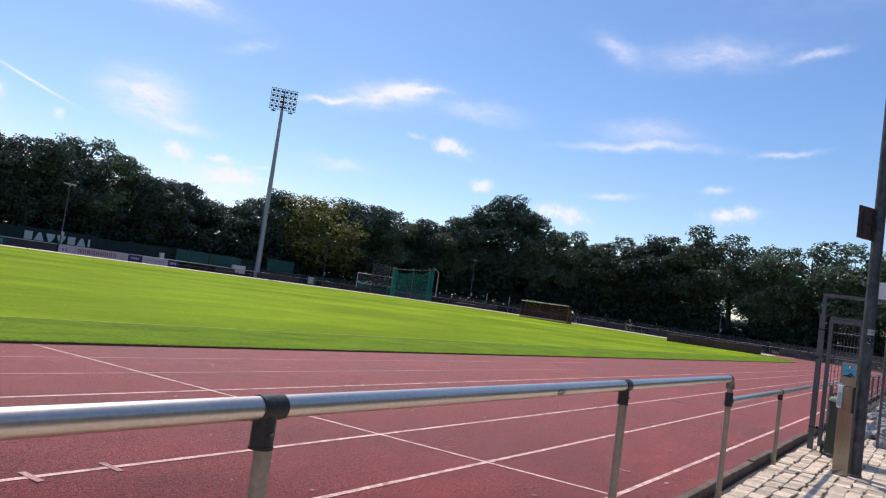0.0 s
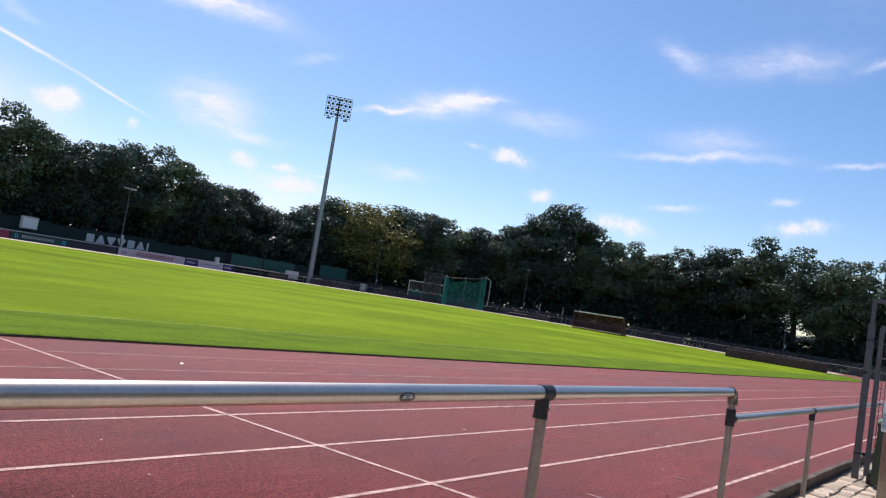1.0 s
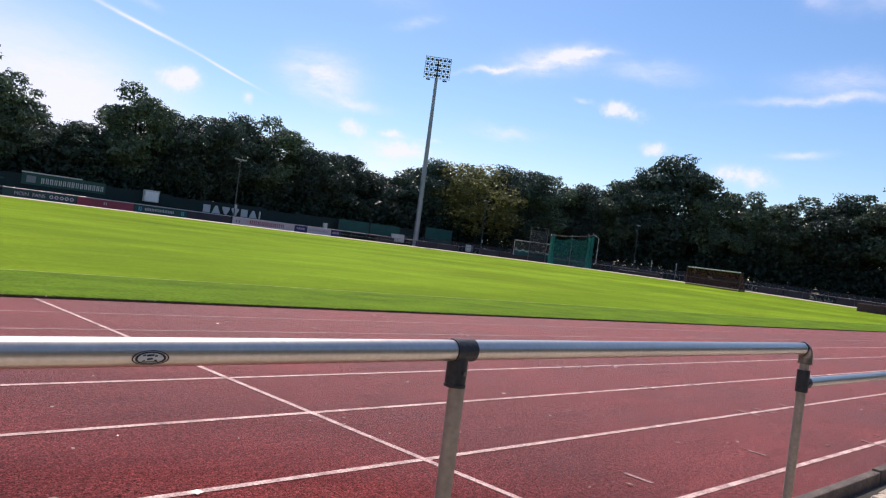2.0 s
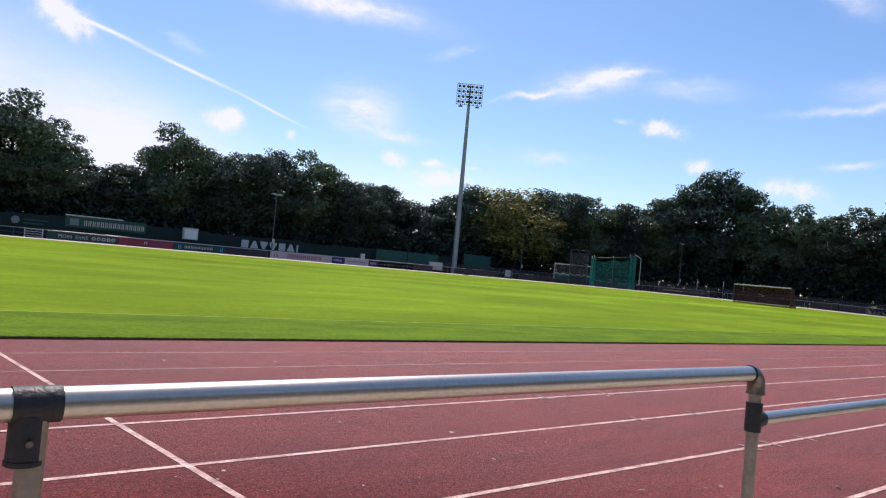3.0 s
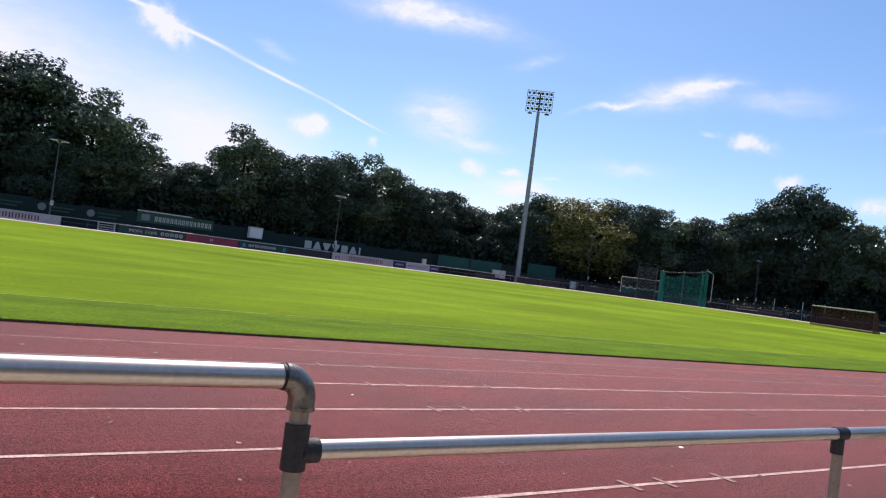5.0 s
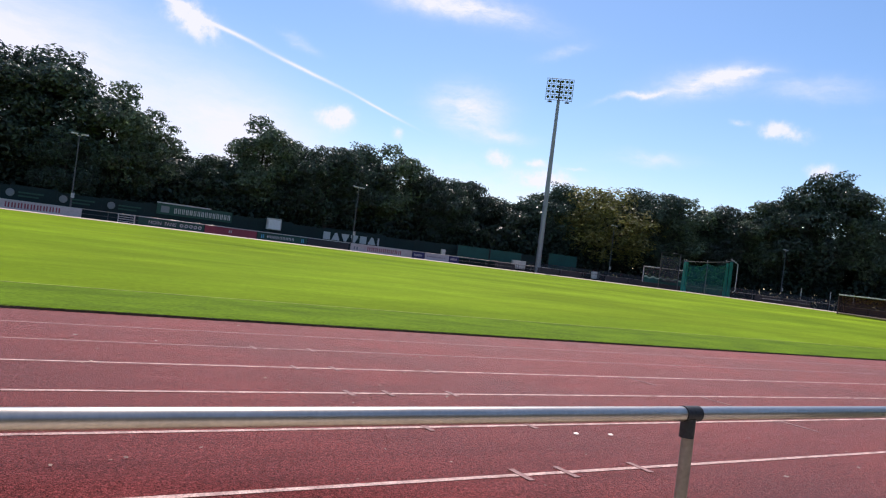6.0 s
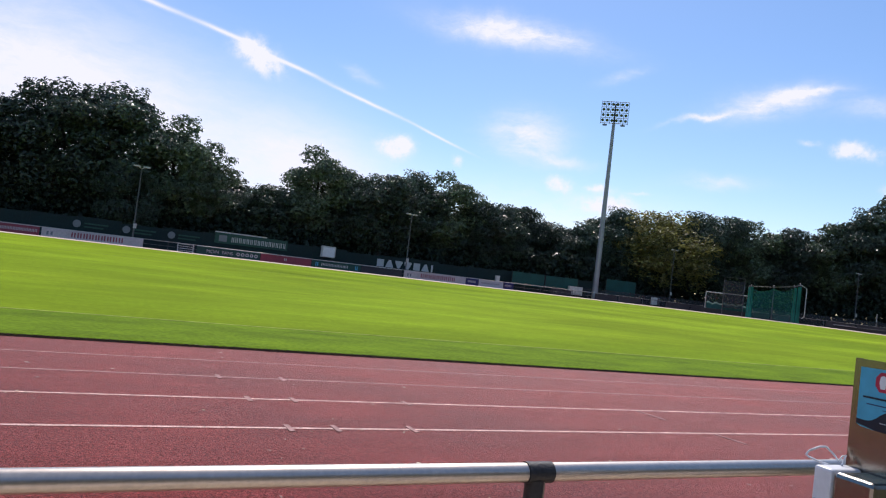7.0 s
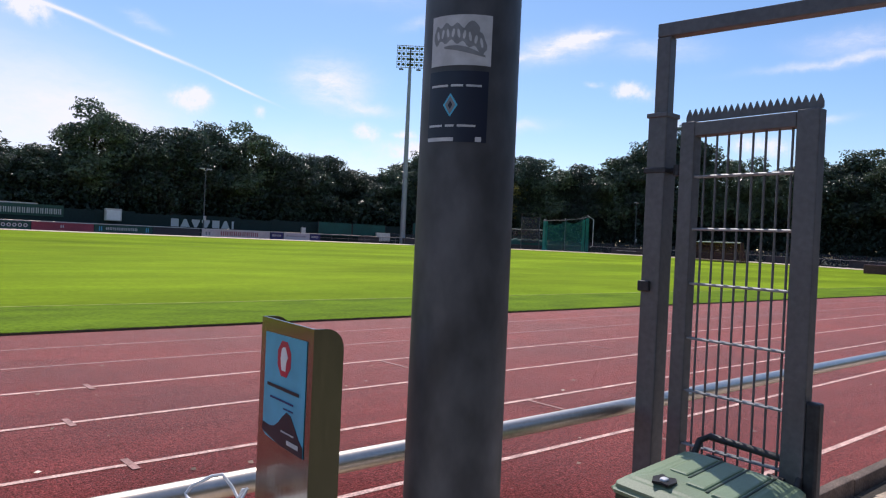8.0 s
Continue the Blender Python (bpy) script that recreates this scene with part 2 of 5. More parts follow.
ROUGH_TURF = mat("long_grass", (0.135, 0.215, 0.014), 0.9, vary=0.28, scale=1.2, grain=30, bump=0.6, spec=0.03, second=(0.1, 0.165, 0.014), amount=0.7, stretch=(0.5, 1, 1))
BLADE = leafy("grass_blades", (0.14, 0.22, 0.006), (0.1, 0.16, 0.006), 0.4)
SOIL = mat("dark_soil", (0.1, 0.065, 0.04), 0.9, vary=0.4, scale=6, grain=50, bump=0.8)
EARTH = mat("dry_ground", (0.085, 0.08, 0.045), 0.95, vary=0.3, scale=0.3, grain=15, bump=0.5, second=(0.07, 0.09, 0.03))
KERB = mat("kerb_concrete", (0.15, 0.11, 0.084), 0.9, vary=0.3, scale=6, grain=70, bump=0.6, each=0.12)
SETT = mat("sett_stone", (0.74, 0.59, 0.43), 0.85, vary=0.25, scale=9, grain=60, bump=0.8, each=0.3)
JOINT = mat("joint_sand", (0.06, 0.05, 0.038), 0.95, vary=0.35, scale=8, grain=80, bump=0.9)
PATHWAY = mat("path_concrete", (0.6, 0.51, 0.46), 0.88, vary=0.12, scale=1.6, grain=90, bump=0.4, each=0.08)
ROCK = mat("grey_rock", (0.3, 0.3, 0.31), 0.85, vary=0.3, scale=4, grain=30, bump=0.7, each=0.25)
STEEL = mat("galvanised_pipe", (0.61, 0.54, 0.455), 0.4, 1.0, vary=0.07, scale=3, grain=60, bump=0, even=0.04)
STEEL.node_tree.nodes["Principled BSDF"].inputs["Coat Weight"].default_value = 0.5
STEEL.node_tree.nodes["Principled BSDF"].inputs["Coat Roughness"].default_value = 0.09
STEEL.node_tree.nodes["Principled BSDF"].inputs["Coat IOR"].default_value = 2.0
POST = mat("weathered_zinc", (0.36, 0.285, 0.21), 0.48, 0.25, vary=0.12, scale=6, grain=50, bump=0.05)
LAMP_POST = mat("dark_zinc", (0.11, 0.115, 0.12), 0.5, 0.3, vary=0.15, scale=2, grain=20, bump=0)
MAST = mat("mast_zinc", (0.3, 0.315, 0.33), 0.5, 0.3, vary=0.12, scale=0.6, grain=12, bump=0)
DULL = mat("galvanised_steel", (0.125, 0.122, 0.125), 0.5, 0.4, vary=0.12, scale=5, grain=45, bump=0.06)
POLE = mat("pole_zinc", (0.06, 0.062, 0.066), 0.5, 0.2, vary=0.28, scale=6, grain=26, bump=0.05, stretch=(1, 1, 0.6))
worn(POLE, 9, 0.72, 1.4, (1, 1, 0.55), sharp=0.16)
BLACK = mat("black_rubber", (0.025, 0.024, 0.023), 0.55, vary=0.3, scale=14, grain=70, bump=0.3)
CAST = mat("cast_fitting", (0.24, 0.215, 0.185), 0.36, 0.85, vary=0.15, scale=18, grain=90, bump=0.15)
BRUSHED = mat("brushed_steel", (0.3, 0.27, 0.23), 0.2, 1.0, vary=0.08, scale=5, grain=130, bump=0.04, stretch=(1, 1, 0.1))
WHITE = mat("white_plastic", (0.74, 0.75, 0.76), 0.4, vary=0.06, scale=5, grain=30, bump=0)
CREAM = mat("weathered_white", (0.55, 0.55, 0.52), 0.7, vary=0.15, scale=3, grain=20, bump=0.1)
# Lid green is raised to its sunlit tone; body green is darkened for shade.
BIN_LIT = mat("bin_lid_sunlit", (0.2, 0.285, 0.165), 0.5, vary=0.1, scale=4, grain=160, bump=0.05, second=(0.22, 0.27, 0.18))
BIN_SHADED = mat("bin_body_shaded", (0.032, 0.055, 0.032), 0.5, vary=0.2, scale=4, grain=120, bump=0.15)
DARK = mat("dark_metal", (0.035, 0.035, 0.038), 0.5, 0.4, vary=0.3, scale=8, grain=40, bump=0.1)
BLUE = mat("sign_blue", (0.06, 0.4, 0.58), 0.35, vary=0.08, scale=5, grain=20, bump=0)
NAVY = mat("sign_navy", (0.006, 0.01, 0.026), 0.4, vary=0.12, scale=5, grain=20, bump=0)
RED = mat("sign_red", (0.5, 0.02, 0.06), 0.4, vary=0.1, scale=5, grain=20, bump=0)
PAPER = mat("sticker_paper", (0.48, 0.5, 0.51), 0.6, vary=0.1, scale=25, grain=60, bump=0)
GREY = mat("sticker_print", (0.2, 0.215, 0.225), 0.6, vary=0.15, scale=25, grain=60, bump=0)
SCREEN = mat("windscreen_green", (0.006, 0.022, 0.022), 0.85, vary=0.25, scale=0.4, grain=6, bump=0.1)
BOARD_G = mat("board_green", (0.015, 0.07, 0.05), 0.6, vary=0.15, scale=0.6, grain=6, bump=0)
BOARD_W = mat("board_white", (0.55, 0.48, 0.46), 0.6, vary=0.12, scale=0.6, grain=6, bump=0)
BOARD_R = mat("board_red", (0.3, 0.05, 0.07), 0.6, vary=0.15, scale=0.6, grain=6, bump=0)
BOARD_B = mat("board_blue", (0.03, 0.035, 0.13), 0.6, vary=0.15, scale=0.6, grain=6, bump=0)
BOARD_D = mat("board_dark", (0.045, 0.04, 0.045), 0.7, vary=0.2, scale=0.6, grain=6, bump=0)
BROWN = mat("brown_sheet", (0.09, 0.042, 0.042), 0.85, vary=0.25, scale=0.9, grain=8, bump=0.2)
SIGN_BACK = mat("rusty_sign", (0.07, 0.03, 0.024), 0.6, vary=0.25, scale=8, grain=30, bump=0.1)
TEAL = sheer("teal_net", (0.014, 0.15, 0.125), 0.5)
TEAL_FOLD = sheer("teal_net_folds", (0.03, 0.32, 0.26), 0.2)
TEAL_SHEET = mat("teal_sheet", (0.01, 0.078, 0.068), 0.8, vary=0.2, scale=0.5, grain=6, bump=0.1)
BROWN_NET = sheer("brown_net", (0.085, 0.022, 0.032), 0.25)
WHITE_NET = sheer("white_net", (0.3, 0.33, 0.33), 0.82)
MESH = sheer("wire_mesh", (0.06, 0.06, 0.065), 0.6)
GLASS = mat("lamp_glass", (0.1, 0.11, 0.13), 0.15, 0.6, vary=0.1, scale=4, grain=20, bump=0)
BARK = mat("bark", (0.04, 0.032, 0.025), 0.9, vary=0.35, scale=3, grain=14, bump=0.8, stretch=(1, 1, 0.3))
LEAF_A = leafy("oak_leaves", (0.06, 0.092, 0.062), (0.04, 0.064, 0.048))
LEAF_B = leafy("maple_leaves", (0.105, 0.145, 0.088), (0.06, 0.092, 0.06))
LEAF_C = leafy("yellowing_leaves", (0.24, 0.225, 0.07), (0.14, 0.145, 0.055))
LEAF_D = leafy("dark_leaves", (0.045, 0.072, 0.05), (0.032, 0.052, 0.04))
# Leaf colour lowered to stand for the deep shade under the trees.
SHRUB_SHADED = leafy("shaded_shrub_leaves", (0.03, 0.045, 0.034), (0.022, 0.034, 0.026), 0.2)
SHRUB_SHADED.node_tree.nodes["Principled BSDF"].inputs["Specular IOR Level"].default_value = 0.12
DEAD = leafy("dry_leaves", (0.34, 0.22, 0.12), (0.5, 0.4, 0.3), 0.2)


# ---- building helpers ----
def box(bm, x0, x1, y0, y1, z0, z1, bevel=0.0):
    m = Matrix.Translation(((x0 + x1) / 2, (y0 + y1) / 2, (z0 + z1) / 2)) @ Matrix.Diagonal((abs(x1 - x0), abs(y1 - y0), abs(z1 - z0), 1))
    r = bmesh.ops.create_cube(bm, size=1, matrix=m)
    if bevel:
        edges = list({e for v in r["verts"] for e in v.link_edges})
        bmesh.ops.bevel(bm, geom=edges, offset=bevel, segments=2, affect="EDGES", profile=0.5)
    return bm


def tube(bm, points, radii, sides=16, caps=True):
    """A round bar along points, with a radius at each."""
    points = [Vector(p) for p in points]
    radii = radii if isinstance(radii, (list, tuple)) else [radii] * len(points)
    rings, side = [], None
    for i, p in enumerate(points):
        way = (points[min(i + 1, len(points) - 1)] - points[max(i - 1, 0)]).normalized()
        if side is None:
            side = way.orthogonal().normalized()
        side = (side - way * side.dot(way)).normalized()
        other = way.cross(side)
        rings.append([bm.verts.new(p + radii[i] * (side * math.cos(2 * math.pi * k / sides) + other * math.sin(2 * math.pi * k / sides))) for k in range(sides)])
    for a, b in zip(rings, rings[1:]):
        for k in range(sides):
            f = bm.faces.new((a[k], a[(k + 1) % sides], b[(k + 1) % sides], b[k]))
            f.smooth = sides > 6
    if caps:
        for end in (rings[0][::-1], rings[-1]):
            for e in bm.faces.new(end).edges:
                e.smooth = False
    return bm


def poly(bm, outline, depth):
    """A flat shape of 3D points, given thickness by the vector depth."""
    a = [bm.verts.new(p) for p in outline]
    b = [bm.verts.new(Vector(p) + Vector(depth)) for p in outline]
    bm.faces.new(a[::-1])
    bm.faces.new(b)
    for k in range(len(a)):
        j = (k + 1) % len(a)
        bm.faces.new((a[k], a[j], b[j], b[k]))
    return bm


def mesh_of(bm, material, name):
    bmesh.ops.recalc_face_normals(bm, faces=bm.faces)
    me = bpy.data.meshes.new(name)
    bm.to_mesh(me)
    bm.free()
    me.materials.append(material)
    return me


def part(name, bm, material, parent, label="", kind=""):
    ob = new(name, mesh_of(bm, material, name) if isinstance(bm, bmesh.types.BMesh) else bm)
    ob.parent = parent
    return tagged(ob, label, kind=kind)


def thing(name, at, label, category, group="", turn=0.0):
    ob = new(name)
    ob.empty_display_size = 0.2
    ob.matrix_basis = pose(*at, 0, 0, turn)
    return tagged(ob, label, category, group)


def raw(name, verts, faces, material, smooth=False):
    me = bpy.data.meshes.new(name)
    me.from_pydata(verts, [], faces)
    me.materials.append(material)
    if smooth:
        me.polygons.foreach_set("use_smooth", [True] * len(me.polygons))
    return me


def letters(text, size, material, depth=0.004):
    cu = bpy.data.curves.new("lettering", "FONT")
    cu.body, cu.size, cu.extrude = text, size, depth
    tmp = bpy.data.objects.new("lettering", cu)
    me = bpy.data.meshes.new_from_object(tmp)
    bpy.data.objects.remove(tmp)
    me.materials.append(material)
    return me


B = bmesh.new

# ---- ground, track, turf ----
XC, YC, RIN, LANE = 73.0, 43.8, 36.48, 1.22
XW = XC - 84.39


def lift(y):
    """The far side of the stadium lies half a metre higher."""
    s = min(1.0, max(0.0, (y - 8.0) / 67.0))
    return 0.5 * s * s * (3 - 2 * s)


def oval(d, steps=40):
    """The line d metres outside the inner edge, run round once from the near straight's west end."""
    r = RIN + d
    pts = [(XW + (XC - XW) * k / 60, YC - r) for k in range(60)]
    pts += [(XC + r * math.sin(math.pi * k / steps), YC - r * math.cos(math.pi * k / steps)) for k in range(steps)]
    pts += [(XC - (XC - XW) * k / 20, YC + r) for k in range(20)]
    pts += [(XW - r * math.sin(math.pi * k / steps), YC + r * math.cos(math.pi * k / steps)) for k in range(steps)]
    return pts


def ring(name, ds, zs, material, smooth=False):
    verts, faces = [], []
    for d, z in zip(ds, zs):
        verts += [(x, y, lift(y) + z) for x, y in oval(d)]
    n = len(verts) // len(ds)
    for a in range(len(ds) - 1):
        for k in range(n):
            j = (k + 1) % n
            faces.append((a * n + k, (a + 1) * n + k, (a + 1) * n + j, a * n + j))
    me = raw(name, verts, faces, material, smooth)
    me.flip_normals() if me.polygons[0].normal.z < 0 else None
    return me


ys = [-900, -60, -12, -4.8, -4.6, -1.7, 4, 8] + [8 + 67 * k / 24 for k in range(1, 25)] + [90, 130, 400, 1500]
xs = [-1500, -300, -60, -20, 40, 90, 140, 300, 1500]
ground_me = raw("ground", [(x, y, lift(y) - 0.16) for y in ys for x in xs],
                [(r * 9 + c, r * 9 + c + 1, r * 9 + c + 10, r * 9 + c + 9) for r in range(len(ys) - 1) for c in range(8)], EARTH)
ground = tagged(new("ground", ground_me), "dry earth and rough grass round the stadium", "ground", kind="structure")
track = tagged(new("track", ring("track", [0.0, 2, 4, 6, 8, 8.9], [0.0] * 6, TRACK)),
               "red tartan running track with worn white lane lines", "running track", kind="structure")
turf_ds = [0.0, -0.02, -0.25, -1, -3.05] + [-3 - 33.4 * k / 26 for k in range(1, 27)]
turf_me = ring("turf", turf_ds, [-0.02, 0.036, 0.055] + [0.055] * 28, TURF)
turf_me.materials.append(SOIL)
turf_me.materials.append(ROUGH_TURF)
for p in turf_me.polygons[: len(oval(0))]:
    p.material_index = 1
for p in turf_me.polygons[len(oval(0)): 4 * len(oval(0))]:
    p.material_index = 2
turf = tagged(new("turf", turf_me), "bright green mown football turf inside the track", "grass", kind="structure")

for n in range(1, 8):
    d = LANE * n
    if n < 7:
        part("lane_line", ring("lane_line", [d - 0.025, d + 0.025], [0.004] * 2, LINE if n > 2 else FAINT), None, track)
    else:
        strip = B()
        box(strip, -8, XC, YC - RIN - d - 0.025, YC - RIN - d + 0.025, 0.002, 0.004)
        part("lane_line", strip, LINE, track)
cross = B()
poly(cross, [(4.455, 7.3, 0.001), (4.505, 7.3, 0.001), (5.095, -1.2, 0.001), (5.045, -1.2, 0.001)], (0, 0, 0.004))
part("start_line", cross, LINE, track)


def tick(x, lane, half=0.12, width=0.05, material=FAINT, lean=0.0):
    b, y = B(), YC - RIN - LANE * lane
    poly(b, [(x - width / 2 - lean, y - half, 0.004), (x + width / 2 - lean, y - half, 0.004), (x + width / 2 + lean, y + half, 0.004), (x - width / 2 + lean, y + half, 0.004)], (0, 0, 0.003))
    part("tick_mark", b, material, track)


for x, lane in ((1.41, 5), (1.95, 5), (9.76, 5), (9.8, 6), (10.2, 6), (9.46, 2), (9.54, 3), (9.63, 4), (11.27, 3), (10.79, 4), (10.93, 6), (10.83, 5), (16.5, 6), (18.2, 4), (20.0, 5), (9.9, 7), (10.2, 2), (10.05, 4), (10.0, 3)):
    tick(x, lane)
for x, y0, y1 in ((6.2, -0.96, -0.74), (8.0, -0.96, -0.8), (14.62, 1.95, 2.4), (14.55, 3.1, 3.62), (14.5, 0.75, 1.2), (14.4, -0.5, 0.0), (18.25, 3.0, 3.4), (22.0, 1.9, 2.4)):
    b = B()
    box(b, x - 0.02, x + 0.02, y0, y1, 0.002, 0.005)
    part("stagger_mark", b, FAINT, track)

rng = random.Random(7)
verts, faces = [], []
for k in range(12000):
    x = 1.5 + 48 * rng.random() ** 1.3
    y = 7.27 + 0.16 * rng.random()
    h, a, w = 0.004 + 0.014 * rng.random() ** 2, rng.random() * 6.28, 0.006 + 0.006 * rng.random()
    z, lx, ly = lift(y) + 0.034, 0.03 * (rng.random() - 0.5), 0.03 * (rng.random() - 0.5)
    i = len(verts)
    verts += [(x - w * math.cos(a), y - w * math.sin(a), z), (x + w * math.cos(a), y + w * math.sin(a), z), (x + lx, y + ly, z + h)]
    faces.append((i, i + 1, i + 2))
tagged(new("grass_fringe", raw("grass_fringe", verts, faces, BLADE)), "uneven blades of grass along the turf's edge", "grass", kind="stuff")

verts, faces = [], []
for k in range(620):
    x, y = -1 + 26 * rng.random() ** 1.2, -1.4 + 8.4 * rng.random() ** 1.5
    s, a, t = 0.008 + 0.028 * rng.random() ** 2.5, rng.random() * 6.28, 0.5 * rng.random()
    u, v = Vector((math.cos(a), math.sin(a), 0)) * s, Vector((-math.sin(a), math.cos(a), t)) * s * 0.6
    c, i = Vector((x, y, 0.004 + s * 0.3)), len(verts)
    verts += [c - u, c - v * 0.8, c + u, c + v]
    faces += [(i, i + 1, i + 2), (i, i + 2, i + 3)]
tagged(new("fallen_leaves", raw("fallen_leaves", verts, faces, DEAD)), "small dry leaves scattered on the track", "leaves", kind="stuff")

touch = B()
box(touch, -6, 96, 10.35, 10.43, 0.055, 0.0625)
part("touch_line", touch, mat("faded_touch_line", (0.29, 0.35, 0.05), 0.9, vary=0.3, scale=2, grain=30, bump=0.2), turf)
# Pale sloping bank added so the far edge shows as a sunlit strip.
inner_kerb = ring("inner_kerb", [0.02, 1.1, 1.16], [0.055, 0.15, 0.0], mat("sunlit_strip_pale", (0.64, 0.5, 0.4), 0.8, vary=0.12, scale=0.8, grain=20, bump=0.2))
keep_bm = bmesh.new()
keep_bm.from_mesh(inner_kerb)
bmesh.ops.delete(keep_bm, geom=[f for f in keep_bm.faces if f.calc_center_median().y < 13], context="FACES")
keep_bm.to_mesh(inner_kerb)
keep_bm.free()
part("inner_kerb", inner_kerb, None, track, "pale sloping kerb strip along the far inner edge, coloured for its sunlit look")

# ---- pavement beside the track ----
kerb = tagged(new("kerb"), "worn concrete edging between track and setts", "kerb", kind="structure")
kb = B()
box(kb, -0.495, 0.495, -0.038, 0.038, -0.2, 0.04, 0.01)
kerb_me = mesh_of(kb, KERB, "kerb_stone")
for k in range(58):
    ob = part("kerb_stone", kerb_me, None, kerb)
    ob.matrix_basis = pose(-8 + k, -1.645 + rng.uniform(-0.006, 0.006), rng.uniform(-0.012, 0.008))


def pave(y):
    """The setts fall away from the track."""
    return -0.062 - 0.05 * min(1.0, max(0.0, (-1.72 - y) / 0.9))


bed = raw("sett_bed", [(x, y, pave(y) + 0.006) for y in (-1.7, -2.0, -2.3, -2.6, -2.95) for x in (-9, 60)],
          [(2 * k, 2 * k + 1, 2 * k + 3, 2 * k + 2) for k in range(4)], JOINT)
setts = tagged(new("sett_paving", bed), "strip of uneven pale stone setts with open joints", "paving", kind="structure")
sett_meshes = []
for k in range(6):
    b = B()
    c = [(sx * (0.5 + rng.uniform(-0.09, 0.02)), sy * (0.5 + rng.uniform(-0.09, 0.02))) for sx, sy in ((-1, -1), (1, -1), (1, 1), (-1, 1))]
    low = [b.verts.new((x, y, -0.6)) for x, y in c]
    mid = [b.verts.new((x, y, 0.3 + rng.uniform(-0.08, 0.08))) for x, y in c]
    top = [b.verts.new((x * 0.94, y * 0.93, 0.48 + rng.uniform(-0.08, 0.08))) for x, y in c]
    for a, z in ((low, mid), (mid, top)):
        for i in range(4):
            b.faces.new((a[i], a[(i + 1) % 4], z[(i + 1) % 4], z[i]))
    b.faces.new(top)
    sett_meshes.append(mesh_of(b, SETT, "sett"))
path = tagged(new("footpath"), "pale concrete slab footpath along the railing", "footpath", kind="structure")
slab_b = B()
box(slab_b, -0.495, 0.495, -0.795, 0.795, -0.08, 0, 0.006)
slab_me = mesh_of(slab_b, PATHWAY, "slab")
for k in range(46):
    ob = part("slab", slab_me, None, path)
    ob.matrix_basis = pose(-6 + k, -3.77, -0.112 + rng.uniform(-0.003, 0.003))


# ---- unseen plain wall behind the path, added for dark reflections and less skylight ----
wall_b = B()
box(wall_b, -45, 75, -18.4, -18, -0.2, 7.5, 0.02)
tagged(new("unseen_wall", mesh_of(wall_b, mat("unseen_wall_dark", (0.05, 0.052, 0.05), 0.9, vary=0.2, scale=0.6, grain=30, bump=0.3), "unseen_wall")),
       "plain dark wall behind the footpath, out of view, added for reflections", "wall", kind="structure")


# ---- railing along the path ----
def pipe(a, b, r, sides=20):
    return tube(B(), [a, b], r, sides)


RY, ZH, ZL = -1.785, 1.075, 0.867
upper = thing("railing", (0, RY, 0), "galvanised pipe railing with black clamp fittings beside the track", "railing")
part("rail", pipe((-8.3, 0, ZH), (6.235, 0, ZH), 0.034, 28), STEEL, upper)
eb = B()
arc = [(6.222 + 0.062 * math.sin(a), 0, ZH - 0.062 + 0.062 * math.cos(a)) for a in [math.pi / 2 * k / 8 for k in range(9)]] + [(6.284, 0, ZH - 0.085)]
tube(eb, arc, [0.039] * len(arc), 24)
tube(eb, [(6.284, 0, ZH - 0.092), (6.284, 0, ZH - 0.08)], 0.041, 24)
part("elbow_fitting", eb, CAST, upper, "weathered cast elbow fitting")
# Black ring drawn for the dark gap where the rail meets the elbow.
part("gap_ring", pipe((6.214, 0, ZH), (6.222, 0, ZH), 0.0365), BLACK, upper)
part("post", pipe((6.284, 0, -0.1), (6.284, 0, ZH - 0.09), 0.027), POST, upper)
tee = pipe((6.284, 0, 0.815), (6.284, 0, 0.945), 0.036)
tube(tee, [(6.3, 0, ZL), (6.352, 0, ZL)], 0.036, 20)
part("tee_fitting", tee, BLACK, upper, "black tee clamp")
for x in (3.38, 0.4, -2.5, -5.45):
    part("post", pipe((x, 0, -0.1), (x, 0, ZH - 0.03), 0.027), POST, upper)
    cl = pipe((x - 0.045, 0, ZH), (x + 0.045, 0, ZH), 0.0375)
    tube(cl, [(x - 0.012, 0, ZH - 0.02), (x - 0.012, 0, ZH - 0.115)], 0.0335, 20)
    tube(cl, [(x - 0.012, 0, ZH - 0.118), (x - 0.012, 0, ZH - 0.108)], 0.036, 20)
    part("clamp", cl, BLACK, upper, "black pipe clamp")
    bolt = B()
    tube(bolt, [(x - 0.012, -0.03, ZH - 0.07), (x - 0.012, -0.042, ZH - 0.07)], 0.007, 8)
    part("bolt", bolt, CAST, upper)


def on_rail(bm, outline, r):
    """A flat outline of metres along the rail and degrees round it, laid on the pipe."""
    bm.faces.new([bm.verts.new((x, -r * math.cos(radians(a)), ZH + r * math.sin(radians(a)))) for x, a in outline])
    return bm


def oval_ring(r0, r1, r):
    b = B()
    for k in range(24):
        a0, a1 = math.tau * k / 24, math.tau * (k + 1) / 24
        on_rail(b, [(2.355 + 0.037 * q * math.cos(a), -14 + 27 * q * math.sin(a)) for q, a in ((r0, a0), (r1, a0), (r1, a1), (r0, a1))], r)
    return b


badge = part("sticker", oval_ring(0.02, 0.98, 0.0347), CREAM, upper, "small worn oval sticker")
part("sticker_rim", oval_ring(0.8, 0.96, 0.0351), BLACK, badge)
part("sticker_rim", oval_ring(1.06, 1.16, 0.0349), BLACK, upper)
